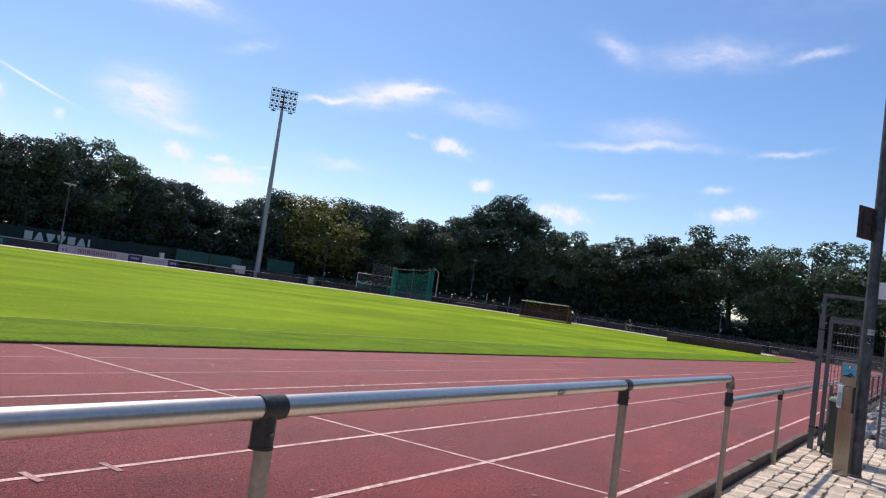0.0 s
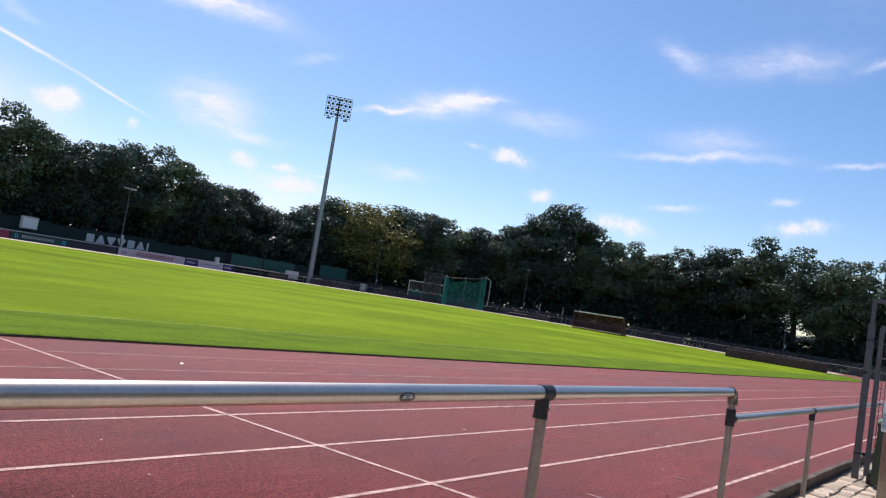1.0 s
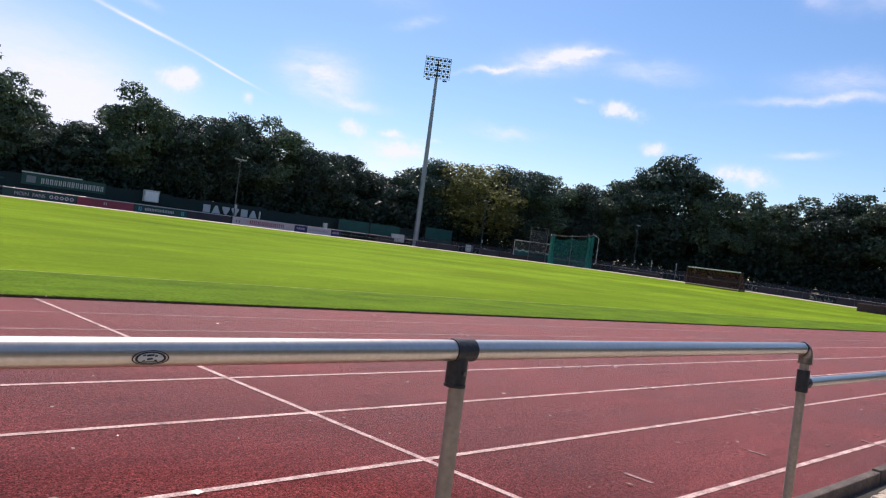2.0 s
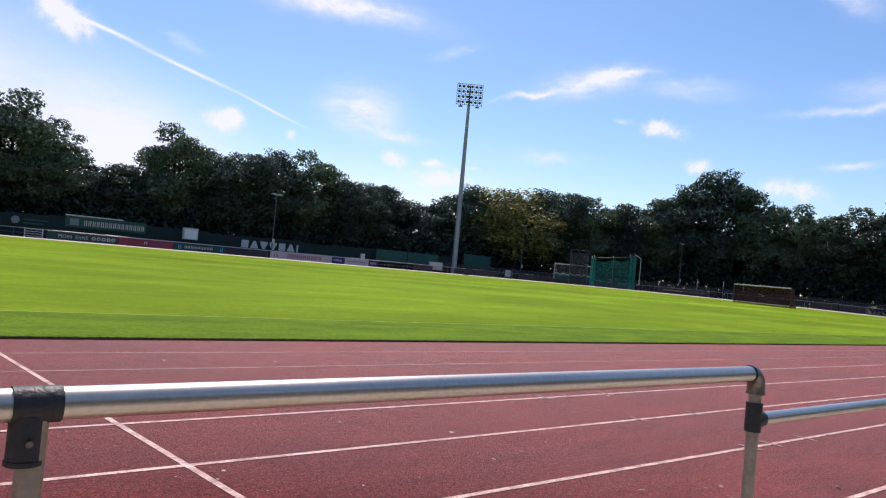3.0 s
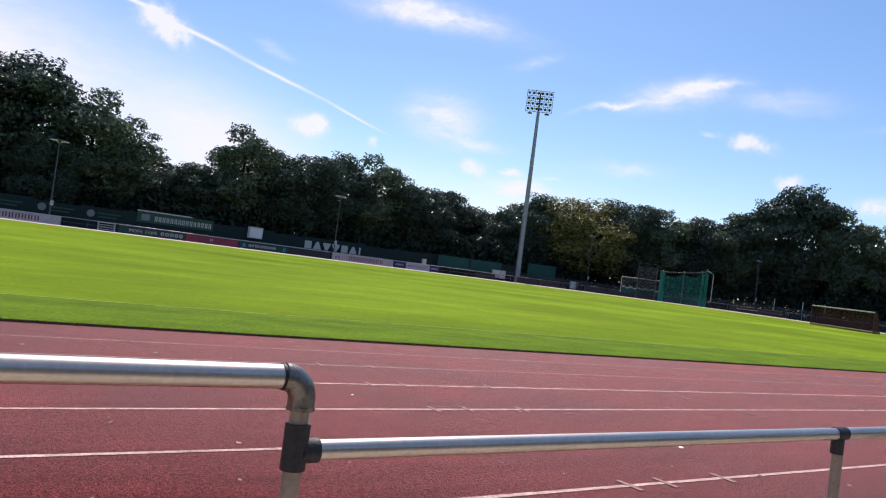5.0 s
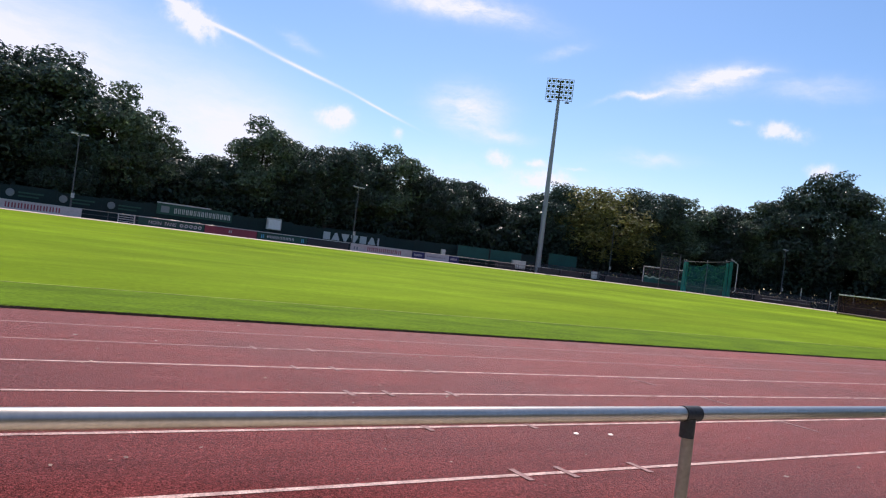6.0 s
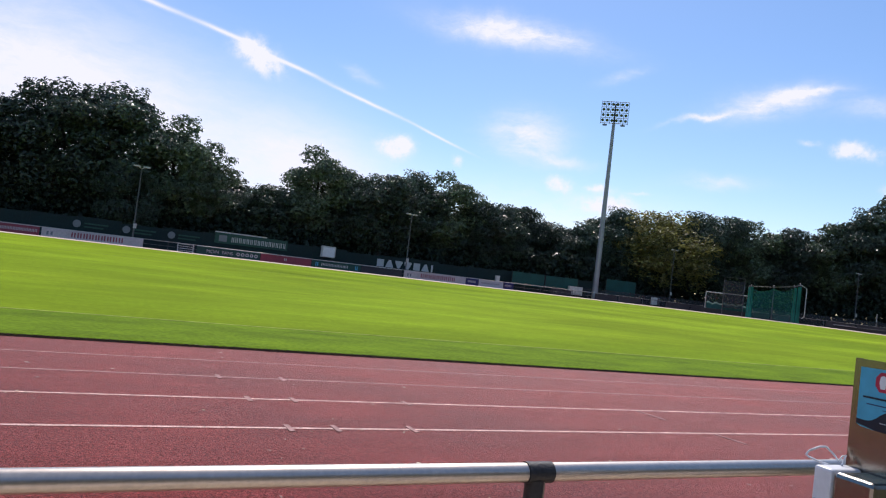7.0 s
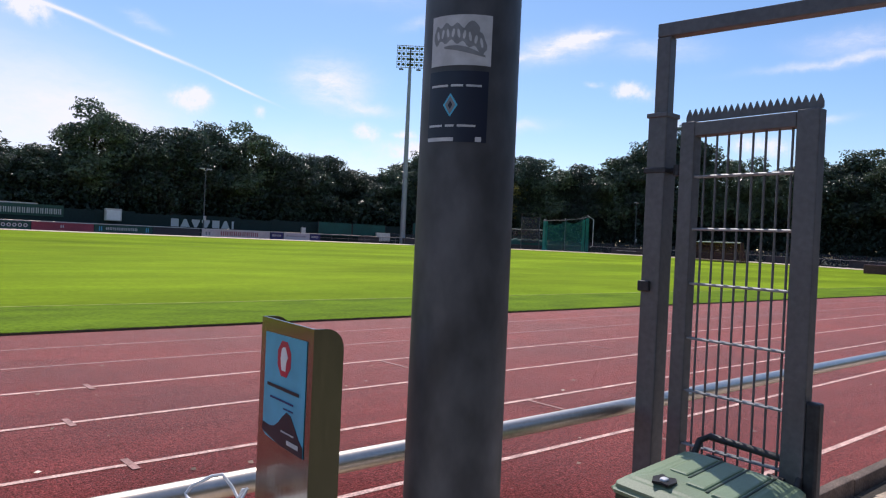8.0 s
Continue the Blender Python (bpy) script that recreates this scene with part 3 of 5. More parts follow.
for x0, x1, a0, a1 in ((2.336, 2.343, -28, 2), (2.345, 2.362, -6, 3), (2.347, 2.36, -20, -11), (2.364, 2.37, -26, 0), (2.34, 2.372, -31, -26)):
    part("sticker_print", on_rail(B(), [(x0, a0), (x1, a0 + 2), (x1, a1), (x0, a1 - 2)], 0.0351), BLACK, badge)

lower = thing("low_railing", (0, RY, 0), "lower galvanised pipe rail running on to the gate post", "railing")
part("rail", pipe((6.35, 0, ZL), (11.8, 0, ZL), 0.03, 24), STEEL, lower)
part("post", pipe((9.19, 0, -0.1), (9.19, 0, ZL - 0.02), 0.026), POST, lower)
cl = pipe((9.14, 0, ZL), (9.235, 0, ZL), 0.0335)
tube(cl, [(9.18, 0, ZL - 0.02), (9.18, 0, ZL - 0.1)], 0.031, 20)
part("clamp", cl, BLACK, lower, "black pipe clamp")

beyond = thing("mesh_railing", (0, RY, 0), "pipe railing with wire mesh infill past the gate", "railing")
part("rail", pipe((11.8, 0, ZL), (64, 0, ZL), 0.03, 16), STEEL, beyond)
part("lower_rail", pipe((14.9, 0, 0.18), (64, 0, 0.18), 0.018, 8), STEEL, beyond)
for k in range(17):
    part("post", pipe((14.9 + 2.95 * k, 0, -0.1), (14.9 + 2.95 * k, 0, ZL - 0.02), 0.026, 10), DULL, beyond)
wires = B()
for k in range(190):
    tube(wires, [(15.0 + 0.25 * k, 0, 0.18), (15.0 + 0.25 * k, 0, ZL)], 0.004, 4, False)
part("wire_infill", wires, DULL, beyond, kind="stuff")

# ---- gate ----
portal = thing("portal", (11.705, -1.887, -0.07), "grey galvanised gate frame with a high lintel", "gate frame")
b = B()
box(b, -0.04, 0.04, -0.04, 0.04, -0.1, 2.07, 0.006)
box(b, -0.045, 0.045, -0.045, 0.045, 2.06, 2.078, 0.003)
part("post", b, DULL, portal)
b = B()
box(b, -0.04, 0.04, -3.04, -2.96, -0.1, 2.07, 0.006)
part("post", b, DULL, portal).matrix_basis = pose(0, 0, 0, 0, 0, 7.5)
b = B()
box(b, -0.027, 0.027, -0.027, 0.027, 2.076, 2.367, 0.004)
box(b, -0.027, 0.027, -3.027, -2.973, 2.076, 2.367, 0.004)
box(b, -0.027, 0.027, -3.027, 0.027, 2.368, 2.42, 0.004)
part("lintel", b, DULL, portal).matrix_basis = pose(0, 0, 0, 0, 0, 7.5)
for z in (1.86, 0.35):
    b = B()
    tube(b, [(0, -0.04, z), (0, -0.12, z)], 0.012, 12)
    tube(b, [(0, -0.075, z - 0.02), (0, -0.075, z + 0.02)], 0.02, 12)
    box(b, -0.045, 0.045, -0.046, 0.046, z - 0.01, z + 0.01, 0.003)
    part("hinge", b, DARK, portal, "dark bolt hinge")
b = B()
box(b, -0.055, -0.04, -0.005, 0.045, 1.4, 1.44, 0.004)
part("latch_plate", b, DARK, portal)

leaf = thing("gate_leaf", (11.697, -1.984, -0.01), "closed grey steel gate leaf with bar mesh and toothed top", "gate")
leaf.matrix_basis = pose(11.697, -1.984, -0.01, 0, 0, -3) @ Matrix.Diagonal((1, 1.06, 1.007, 1))
b = B()
box(b, -0.025, 0.025, -0.055, 0.0, 0.02, 1.96, 0.005)
box(b, -0.025, 0.025, -0.475, -0.405, 0.02, 1.96, 0.005)
box(b, -0.025, 0.025, -0.405, -0.055, 1.905, 1.955, 0.004)
box(b, -0.025, 0.025, -0.405, -0.055, 0.02, 0.08, 0.004)
part("leaf_frame", b, DULL, leaf)
teeth = [(0.0, -0.005, 1.962)]
for k in range(21):
    teeth += [(0.0, -0.005 - 0.02235 * k, 1.982), (0.0, -0.016 - 0.02235 * k, 2.01)]
teeth += [(0.0, -0.474, 1.985), (0.0, -0.474, 1.962)]
b = B()
poly(b, teeth, (0.006, 0, 0))
part("tooth_strip", b, DULL, leaf, "strip of steel teeth")
for k in range(8):
    y = -0.085 - 0.043 * k
    part("bar", pipe((0, y, 0.1), (0, y, 1.91), 0.004, 6), DULL, leaf)
# Paler zinc than the frame carries the cross bars' sunlit tops.
for z in (1.76, 1.57, 1.372, 1.174, 0.984, 0.79, 0.59, 0.39, 0.2):
    b = B()
    for dx in (-0.008, 0.008):
        tube(b, [(dx, -0.407, z), (dx, -0.053, z)], 0.005, 6)
    part("cross_bar", b, MAST, leaf)
b = B()
box(b, -0.02, 0.02, -0.515, -0.472, 0.55, 1.03, 0.008)
part("lock_plate", b, DARK, leaf, "dark lock plate")


# ---- wheeled bin ----
def wheeled_bin(at, turn):
    """Front faces -x, lid hinges at +x."""
    t = thing("wheeled_bin", at, "green plastic wheeled bin with closed lid beside the gate", "bin", turn=turn)
    b = B()
    rows = []
    for z, dx0, dx1, w in ((0.06, -0.17, 0.2, 0.185), (0.5, -0.215, 0.22, 0.205), (0.86, -0.225, 0.235, 0.225), (0.865, -0.238, 0.25, 0.24), (0.895, -0.238, 0.25, 0.24)):
        rows.append([b.verts.new(p) for p in ((dx0, -w, z), (dx1, -w, z), (dx1, w, z), (dx0, w, z))])
    for a, c in zip(rows, rows[1:]):
        for i in range(4):
            b.faces.new((a[i], a[(i + 1) % 4], c[(i + 1) % 4], c[i]))
    b.faces.new(rows[0][::-1])
    bmesh.ops.bevel(b, geom=[e for e in b.edges if abs(e.verts[0].co.z - e.verts[1].co.z) > 0.02], offset=0.02, segments=2, affect="EDGES")
    part("body", b, BIN_SHADED, t)
    b = B()
    rows = []
    for z, dx0, dx1, w in ((0.897, -0.25, 0.265, 0.25), (0.925, -0.25, 0.265, 0.25), (0.955, -0.2, 0.235, 0.215), (0.966, -0.13, 0.2, 0.16)):
        rows.append([b.verts.new(p) for p in ((dx0, -w, z), (dx1, -w, z), (dx1, w, z), (dx0, w, z))])
    for a, c in zip(rows, rows[1:]):
        for i in range(4):
            b.faces.new((a[i], a[(i + 1) % 4], c[(i + 1) % 4], c[i]))
    b.faces.new(rows[-1])
    b.faces.new(rows[0][::-1])
    bmesh.ops.bevel(b, geom=list(b.edges), offset=0.012, segments=2, affect="EDGES")
    lid = part("lid", b, BIN_LIT, t, "green lid with raised panels, its sunlit tone put into the colour")
    for y, x0 in ((-0.1, -0.15), (0.0, -0.13), (0.1, -0.06)):
        b = B()
        box(b, x0, 0.19, y - 0.036, y + 0.036, 0.955, 0.973, 0.008)
        part("lid_rib", b, BIN_LIT, lid)
        # Raised dark bar drawn for the shaded groove beside each rib.
        b = B()
        box(b, x0 - 0.008, 0.2, y - 0.05, y - 0.04, 0.96, 0.969, 0.003)
        part("groove_shade_bar", b, BIN_SHADED, lid)
    # Dark plate stands in for the shaded hole at the catch.
    b = B()
    poly(b, [(-0.2, 0.06, 0.962), (-0.15, 0.055, 0.962), (-0.12, 0.075, 0.962), (-0.135, 0.1, 0.962), (-0.12, 0.125, 0.962), (-0.17, 0.135, 0.962), (-0.21, 0.115, 0.962), (-0.195, 0.09, 0.962)], (0, 0, 0.008))
    part("lid_catch", b, DARK, lid, "broken catch in the lid, its hole drawn as a dark plate")
    b = B()
    box(b, -0.185, -0.155, 0.08, 0.105, 0.966, 0.978, 0.006)
    part("catch_knob", b, WHITE, lid, "white plastic knob")
    b = B()
    tube(b, [(0.235, -0.2, 0.9), (0.3, -0.2, 0.985), (0.32, -0.17, 1.005), (0.32, 0.17, 1.005), (0.3, 0.2, 0.985), (0.235, 0.2, 0.9)], 0.014, 12)
    part("handle", b, BLACK, t, "black handle bar")
    for y in (-0.12, 0.12):
        b = B()
        tube(b, [(0.27, y - 0.03, 0.93), (0.27, y + 0.03, 0.93)], 0.022, 12)
        box(b, 0.24, 0.3, y - 0.012, y + 0.012, 0.9, 0.945, 0.004)
        part("hinge", b, BLACK, t)
    for y in (-0.215, 0.215):
        b = B()
        tube(b, [(0.19, y - 0.025, 0.1), (0.19, y + 0.025, 0.1)], 0.1, 20)
        w = part("wheel", b, BLACK, t)
        b = B()
        tube(b, [(0.19, y - 0.029, 0.1), (0.19, y + 0.029, 0.1)], 0.045, 14)
        part("hub", b, DARK, w)
    return t


wheeled_bin((11.37, -2.29, -0.09), 6).matrix_basis = pose(11.354, -2.262, -0.072, 5, 0, 6) @ Matrix.Diagonal((0.98, 0.85, 0.9, 1))

# ---- tall pole with stickers and a sign ----
PX, PY, PR = 10.003, -2.625, 0.0735
pole = thing("lamp_pole", (PX, PY, -0.12), "tall galvanised steel pole with two stickers", "pole")
part("shaft", tube(B(), [(0, 0, -0.1), (0, 0, 0.5), (0, 0, 2), (0, 0, 4), (0, 0, 7.5)], [0.08, 0.077, 0.0735, 0.07, 0.06], 40), POLE, pole)
b = B()
tube(b, [(0, 0, 0.0), (0, 0, 0.06)], [0.1, 0.084], 32)
part("base_collar", b, DULL, pole)


def wrap(z0, z1, a0, a1, material, name, label="", r=0.0748, steps=14, dz=0.0):
    if z0 > 1.755:
        a0, a1, z0, z1 = 176 + (a0 - 170) * 0.76, 176 + (a1 - 170) * 0.76, z0 - 0.004, z1 - 0.006
    else:
        a0, a1 = 175 + (a0 - 171) * 0.87, 175 + (a1 - 171) * 0.87
    b = B()
    cols = [[b.verts.new((r * math.cos(radians(a0 + (a1 - a0) * k / steps)), r * math.sin(radians(a0 + (a1 - a0) * k / steps)), z + 0.11 - dz * k / steps)) for z in (z0, z1)] for k in range(steps + 1)]
    for p, q in zip(cols, cols[1:]):
        b.faces.new((p[0], q[0], q[1], p[1]))
    for f in b.faces:
        f.smooth = True
    return part(name, b, material, pole, label)


wrap(1.757, 1.832, 170, 267, PAPER, "sticker", "grey-white sticker with a scrolled emblem")
wrap(1.642, 1.745, 171, 255, NAVY, "sticker", "dark blue sticker with a pale emblem")


def scroll(a0, a1, middle, half, material, r=0.0752, steps=30):
    """A band that bends and swells across the upper sticker."""
    b, cols = B(), []
    for k in range(steps + 1):
        f = k / steps
        a = radians(176 + (a0 + (a1 - a0) * f - 170) * 0.76)
        cols.append([b.verts.new((r * math.cos(a), r * math.sin(a), 0.106 + middle(f) + h)) for h in (-half(f), half(f))])
    for p, q in zip(cols, cols[1:]):
        b.faces.new((p[0], q[0], q[1], p[1])).smooth = True
    return part("sticker_print", b, material, pole)


arch = lambda f: 1.793 + 0.013 * math.sin(0.5 + 2.3 * f) - 0.014 * f * f
scroll(175, 260, arch, lambda f: (0.0125 + 0.003 * math.sin(30 * f)) * min(1, 12 * f + 0.3, 12 * (1 - f) + 0.3), GREY)
scroll(195, 258, lambda f: 1.7765 + 0.007 * math.sin(1.2 + 2.2 * f) - 0.004 * f, lambda f: 0.0035 * math.sin(0.3 + 2.6 * f) + 0.0006, GREY)
for k in range(9):
    g = 0.06 + 0.1 * k
    scroll(176 + 85 * g, 176 + 85 * (g + 0.055), lambda f: arch(g + 0.05 * f) + 0.005 * (f - 0.5) * (1 if k % 2 else -1), lambda f: 0.0062 * (0.35 + math.sin(math.pi * f) * 0.65), PAPER, 0.0755, 5)
scroll(226, 248, lambda f: 1.8085, lambda f: 0.0125 * math.sin(0.25 + 2.64 * f), GREY, 0.0751, 12)
for z, a0, a1 in ((1.722, 176, 202), (1.722, 206, 222), (1.722, 226, 246), (1.664, 174, 196), (1.664, 200, 212), (1.664, 216, 240)):
    wrap(z, z + 0.0032, a0, a1, PAPER, "sticker_print", r=0.0752, steps=4)
for r, high, wide, m in ((0.0752, 0.017, 10, BLUE), (0.0754, 0.013, 7, GREY), (0.0756, 0.006, 3, NAVY)):
    b, cols = B(), []
    for k in range(13):
        a = radians(175 + (206 - wide + wide * k / 6 - 171) * 0.87)
        h = high * (1 - abs(k / 6 - 1)) + 0.0002
        cols.append([b.verts.new((r * math.cos(a), r * math.sin(a), 1.8055 + z)) for z in (-h, h)])
    for p, q in zip(cols, cols[1:]):
        b.faces.new((p[0], q[0], q[1], p[1])).smooth = True
    part("sticker_print", b, m, pole)
wrap(1.643, 1.6485, 172, 212, PAPER, "sticker_print", r=0.0752, steps=5)
wrap(1.643, 1.65, 240, 248, PAPER, "sticker_print", r=0.0752, steps=2)
plate = B()
box(plate, -0.19, 0.19, -0.006, 0.006, -0.215, 0.215, 0.003)
sign = part("plate_sign", plate, SIGN_BACK, pole, "rust-brown square plate sign with a letter H")
sign.matrix_basis = pose(-0.19, 0.125, 3.31, 0, 0, -28)
hm = part("letter", letters("H", 0.42, DARK), None, sign)
hm.matrix_basis = pose(-0.145, -0.011, -0.15, 90)
for z in (3.2, 3.42):
    part("sign_bracket", pipe((-0.05, 0.0, z), (-0.06, 0.05, z), 0.012, 8), DULL, pole)


# ---- disinfectant stand ----
stand = thing("sanitiser_stand", (9.79, -2.471, -0.114), "brushed steel hand sanitiser stand with a blue notice", "sanitiser stand", turn=-4)
b = B()
poly(b, [(0.0, -0.095, 0.0), (0.0, -0.095, 1.468), (0.0, 0.095, 1.468), (0.0, 0.095, 0.0)], (0.004, 0, 0))
part("front_panel", b, BRUSHED, stand)
stand.matrix_basis = pose(9.79, -2.471, -0.114, 0, 0, -4) @ Matrix.Diagonal((0.95, 0.94, 1, 1))
for y in (-0.095, 0.091):
    arc = [(0.004, y, 0.0), (0.004, y, 1.468)] + [(0.022 + 0.03 * math.sin(a), y, 1.438 + 0.03 * math.cos(a)) for a in [math.pi / 2 * k / 6 for k in range(7)]] + [(0.052, y, 0.0)]
    b = B()
    poly(b, arc, (0, 0.004, 0))
    part("side_panel", b, BRUSHED, stand)
b = B()
box(b, -0.16, 0.14, -0.15, 0.15, -0.03, 0.008, 0.003)
part("base_plate", b, BRUSHED, stand)
b = B()
box(b, -0.125, -0.002, -0.092, 0.035, 0.82, 1.165, 0.012)
part("dispenser_box", b, BRUSHED, stand)
b = B()
box(b, -0.125, -0.002, 0.038, 0.098, 0.88, 1.168, 0.008)
bottle = part("bottle", b, WHITE, stand, "white plastic refill bottle")
b = B()
box(b, -0.1275, -0.1255, 0.045, 0.092, 0.9, 1.08)
lab = part("bottle_label", b, PAPER, bottle)
for z, y0 in ((1.05, 0.05), (1.02, 0.05), (0.99, 0.06), (0.95, 0.05), (0.93, 0.05)):
    b = B()
    box(b, -0.1285, -0.1278, y0, 0.086, z, z + 0.009)
    part("label_bar", b, BLUE, lab)
b = B()
lev = [(x, 0.085 + 0.68 * (y - 0.085), 1.168 + 0.75 * (z - 1.168)) for x, y, z in [(-0.08, 0.085, 1.168), (-0.09, 0.12, 1.172), (-0.1, 0.165, 1.18), (-0.1, 0.18, 1.185), (-0.09, 0.178, 1.2), (-0.06, 0.165, 1.218), (-0.045, 0.15, 1.222), (-0.035, 0.12, 1.2), (-0.03, 0.1, 1.18), (-0.025, 0.09, 1.2), (-0.02, 0.08, 1.205), (-0.04, 0.07, 1.17)]]
tube(b, lev, 0.003, 8)
part("elbow_lever", b, WHITE, stand, "bent white wire lever")
b = B()
poly(b, [(-0.0012, -0.076, 1.278), (-0.0012, -0.076, 1.448), (-0.0012, 0.074, 1.446), (-0.0012, 0.074, 1.29), (-0.0012, 0.06, 1.284), (-0.0012, 0.01, 1.28)], (0.0008, 0, 0))
notice = part("notice", b, BLUE, stand, "blue paper notice with a red hand symbol")
wave = [(-0.0018, -0.076, 1.278)] + [(-0.0018, -0.076 + 0.15 * k / 10, 1.289 + 0.003 * k * 0.5 + 0.04 * math.exp(-((-0.076 + 0.015 * k + 0.022) / 0.036) ** 2)) for k in range(11)] + [(-0.0018, 0.074, 1.29), (-0.0018, 0.01, 1.28)]
b = B()
poly(b, wave, (0.0004, 0, 0))
part("notice_wave", b, NAVY, notice)
b = B()
poly(b, [(-0.0019, 0.0 + 0.026 * math.cos(a), 1.412 + 0.029 * math.sin(a)) for a in [math.tau * (k + 0.5) / 8 for k in range(8)]], (0.0005, 0, 0))
part("notice_disc", b, RED, notice)
b = B()
poly(b, [(-0.0026, 0.0 + dy, 1.412 + dz) for dy, dz in ((-0.007, -0.018), (0.007, -0.018), (0.012, -0.002), (0.009, 0.014), (0.003, 0.018), (-0.004, 0.018), (-0.009, 0.012), (-0.014, 0.004), (-0.009, -0.004))], (0.0005, 0, 0))
part("notice_symbol", b, WHITE, notice)
for y0, y1, z, h, m in ((-0.058, 0.058, 1.364, 0.007, NAVY), (-0.04, 0.045, 1.347, 0.004, BOARD_B), (-0.04, -0.005, 1.337, 0.003, BOARD_B), (-0.062, -0.022, 1.287, 0.009, PAPER), (-0.045, 0.0, 1.302, 0.003, PAPER)):
    b = B()
    box(b, -0.0029, -0.0023, y0, y1, z, z + h * 0.7)
    part("notice_bar", b, m, notice)


# ---- far railing with advertising boards ----
FY = 89.6
far_rail = thing("far_railing", (0, FY, 0.5), "long pipe railing on the far side of the track", "railing")
part("rail", pipe((-45, 0, 1.08), (XC + 12, 0, 1.08), 0.035, 8), STEEL, far_rail)
part("lower_rail", pipe((-45, 0, 0.55), (XC + 12, 0, 0.55), 0.025, 8), DULL, far_rail)
pm = mesh_of(pipe((0, 0, -0.1), (0, 0, 1.06), 0.03, 8), DULL, "post")
for k in range(44):
    part("post", pm, None, far_rail).matrix_basis = pose(-45 + 3 * k, 0, 0)


def ad_board(x0, x1, material, label, z0=0.08, z1=1.02, y=FY - 0.08, blocks=(), name="advertising_board"):
    """blocks: start, count, block width, height, lift and material of rows of plain marks."""
    t = thing(name, ((x0 + x1) / 2, y, 0.5), label, "advertising board", "boards on the far railing")
    b, w = B(), (x1 - x0) / 2
    box(b, -w, w, -0.02, 0.02, z0, z1, 0.006)
    part("panel", b, material, t)
    b = B()
    box(b, -w, w, -0.03, 0.03, z1, z1 + 0.06)
    part("top_edge", b, CREAM, t)
    for u, count, bw, h, up, m in blocks:
        for k in range(count):
            x = -w + u + k * bw
            b = B()
            box(b, x, x + bw * 0.24, -0.026, -0.021, z0 + up, z0 + up + h)
            box(b, x + bw * 0.46, x + bw * 0.7, -0.026, -0.021, z0 + up, z0 + up + h)
            part("mark", b, m, t)
    return t


WBLK = lambda u: ((u, 9, 0.62, 0.56, 0.2, BOARD_R), (0.5, 1, 0.9, 0.4, 0.2, GREY))
ad_board(-13.5, -6.5, BOARD_D, "dark advertising board with pale marks on the railing", blocks=((0.7, 10, 0.55, 0.4, 0.3, CREAM),))
ad_board(-6.3, 0.2, BOARD_W, "white advertising board with red marks on the railing", blocks=WBLK(0.6))
ad_board(0.4, 4.4, BOARD_R, "dull red advertising board with white marks", blocks=((0.25, 12, 0.3, 0.34, 0.3, CREAM),))
ad_board(4.6, 15.2, BOARD_W, "white advertising board with red marks on the railing", blocks=WBLK(3.0))
moin = ad_board(21.3, 29.0, BOARD_G, "dark green board with white greeting and round symbols")
for word, x in (("MOIN", -2.7), ("FANS", -0.85)):
    part("lettering", letters(word, 0.58, CREAM), None, moin).matrix_basis = pose(x, -0.027, 0.34, 90)
for k in range(5):
    b = B()
    tube(b, [(1.15 + 0.55 * k, -0.026, 0.55), (1.15 + 0.55 * k, -0.021, 0.55)], 0.22, 16)
    part("round_symbol", b, CREAM, moin)
    b = B()
    tube(b, [(1.15 + 0.55 * k, -0.03, 0.55), (1.15 + 0.55 * k, -0.0265, 0.55)], 0.11, 12)
    part("symbol_centre", b, BOARD_G, moin)
ad_board(29.1, 35.7, BOARD_R, "dull red advertising board on the railing", blocks=((3.0, 1, 0.5, 0.3, 0.35, CREAM),))
ad_board(35.8, 42.6, BOARD_G, "green advertising board with pale marks", blocks=((1.3, 9, 0.42, 0.34, 0.3, CREAM), (0.5, 1, 0.5, 0.5, 0.2, BLUE), (6.0, 1, 0.5, 0.5, 0.2, BLUE)))
ad_board(42.7, 48.7, BOARD_D, "dark blank board on the railing")
ad_board(49.0, 58.8, BOARD_W, "white advertising board with red marks on the railing", blocks=WBLK(2.6))
ad_board(58.9, 60.9, BOARD_B, "small blue advertising board", blocks=((0.3, 4, 0.35, 0.3, 0.35, CREAM),))
ad_board(61.0, 65.2, PAPER, "pale advertising board on the railing", blocks=((0.4, 9, 0.36, 0.2, 0.4, GREY),))
ad_board(65.3, 67.0, BOARD_B, "small blue advertising board", blocks=((0.2, 4, 0.3, 0.3, 0.35, CREAM),))
b = B()
for k in range(4):
    box(b, -0.9, 0.9, -0.03, 0.03, 0.2 + 0.26 * k, 0.27 + 0.26 * k)
box(b, 0.85, 0.95, -0.05, 0.05, 0, 1.15)
box(b, -0.95, -0.85, -0.05, 0.05, 0, 1.15)
rg = thing("rail_gate", (20.0, FY - 0.02, 0.5), "grey barred gate in the far railing", "gate")
part("gate_bars", b, CREAM, rg)
strip_b = ring("far_kerb", [8.92, 9.4], [0.03, 0.03], CREAM)
keep_bm = B()
keep_bm.from_mesh(strip_b)
bmesh.ops.delete(keep_bm, geom=[f for f in keep_bm.faces if f.calc_center_median().y < 12], context="FACES")
keep_bm.to_mesh(strip_b)
keep_bm.free()
tagged(new("outer_kerb", strip_b), "pale concrete edge round the outside of the track", "kerb", kind="structure")

# windscreen fence
screen = thing("windscreen_fence", (0, 93.0, 0.5), "tall dark green windscreen fence before the trees", "fence")
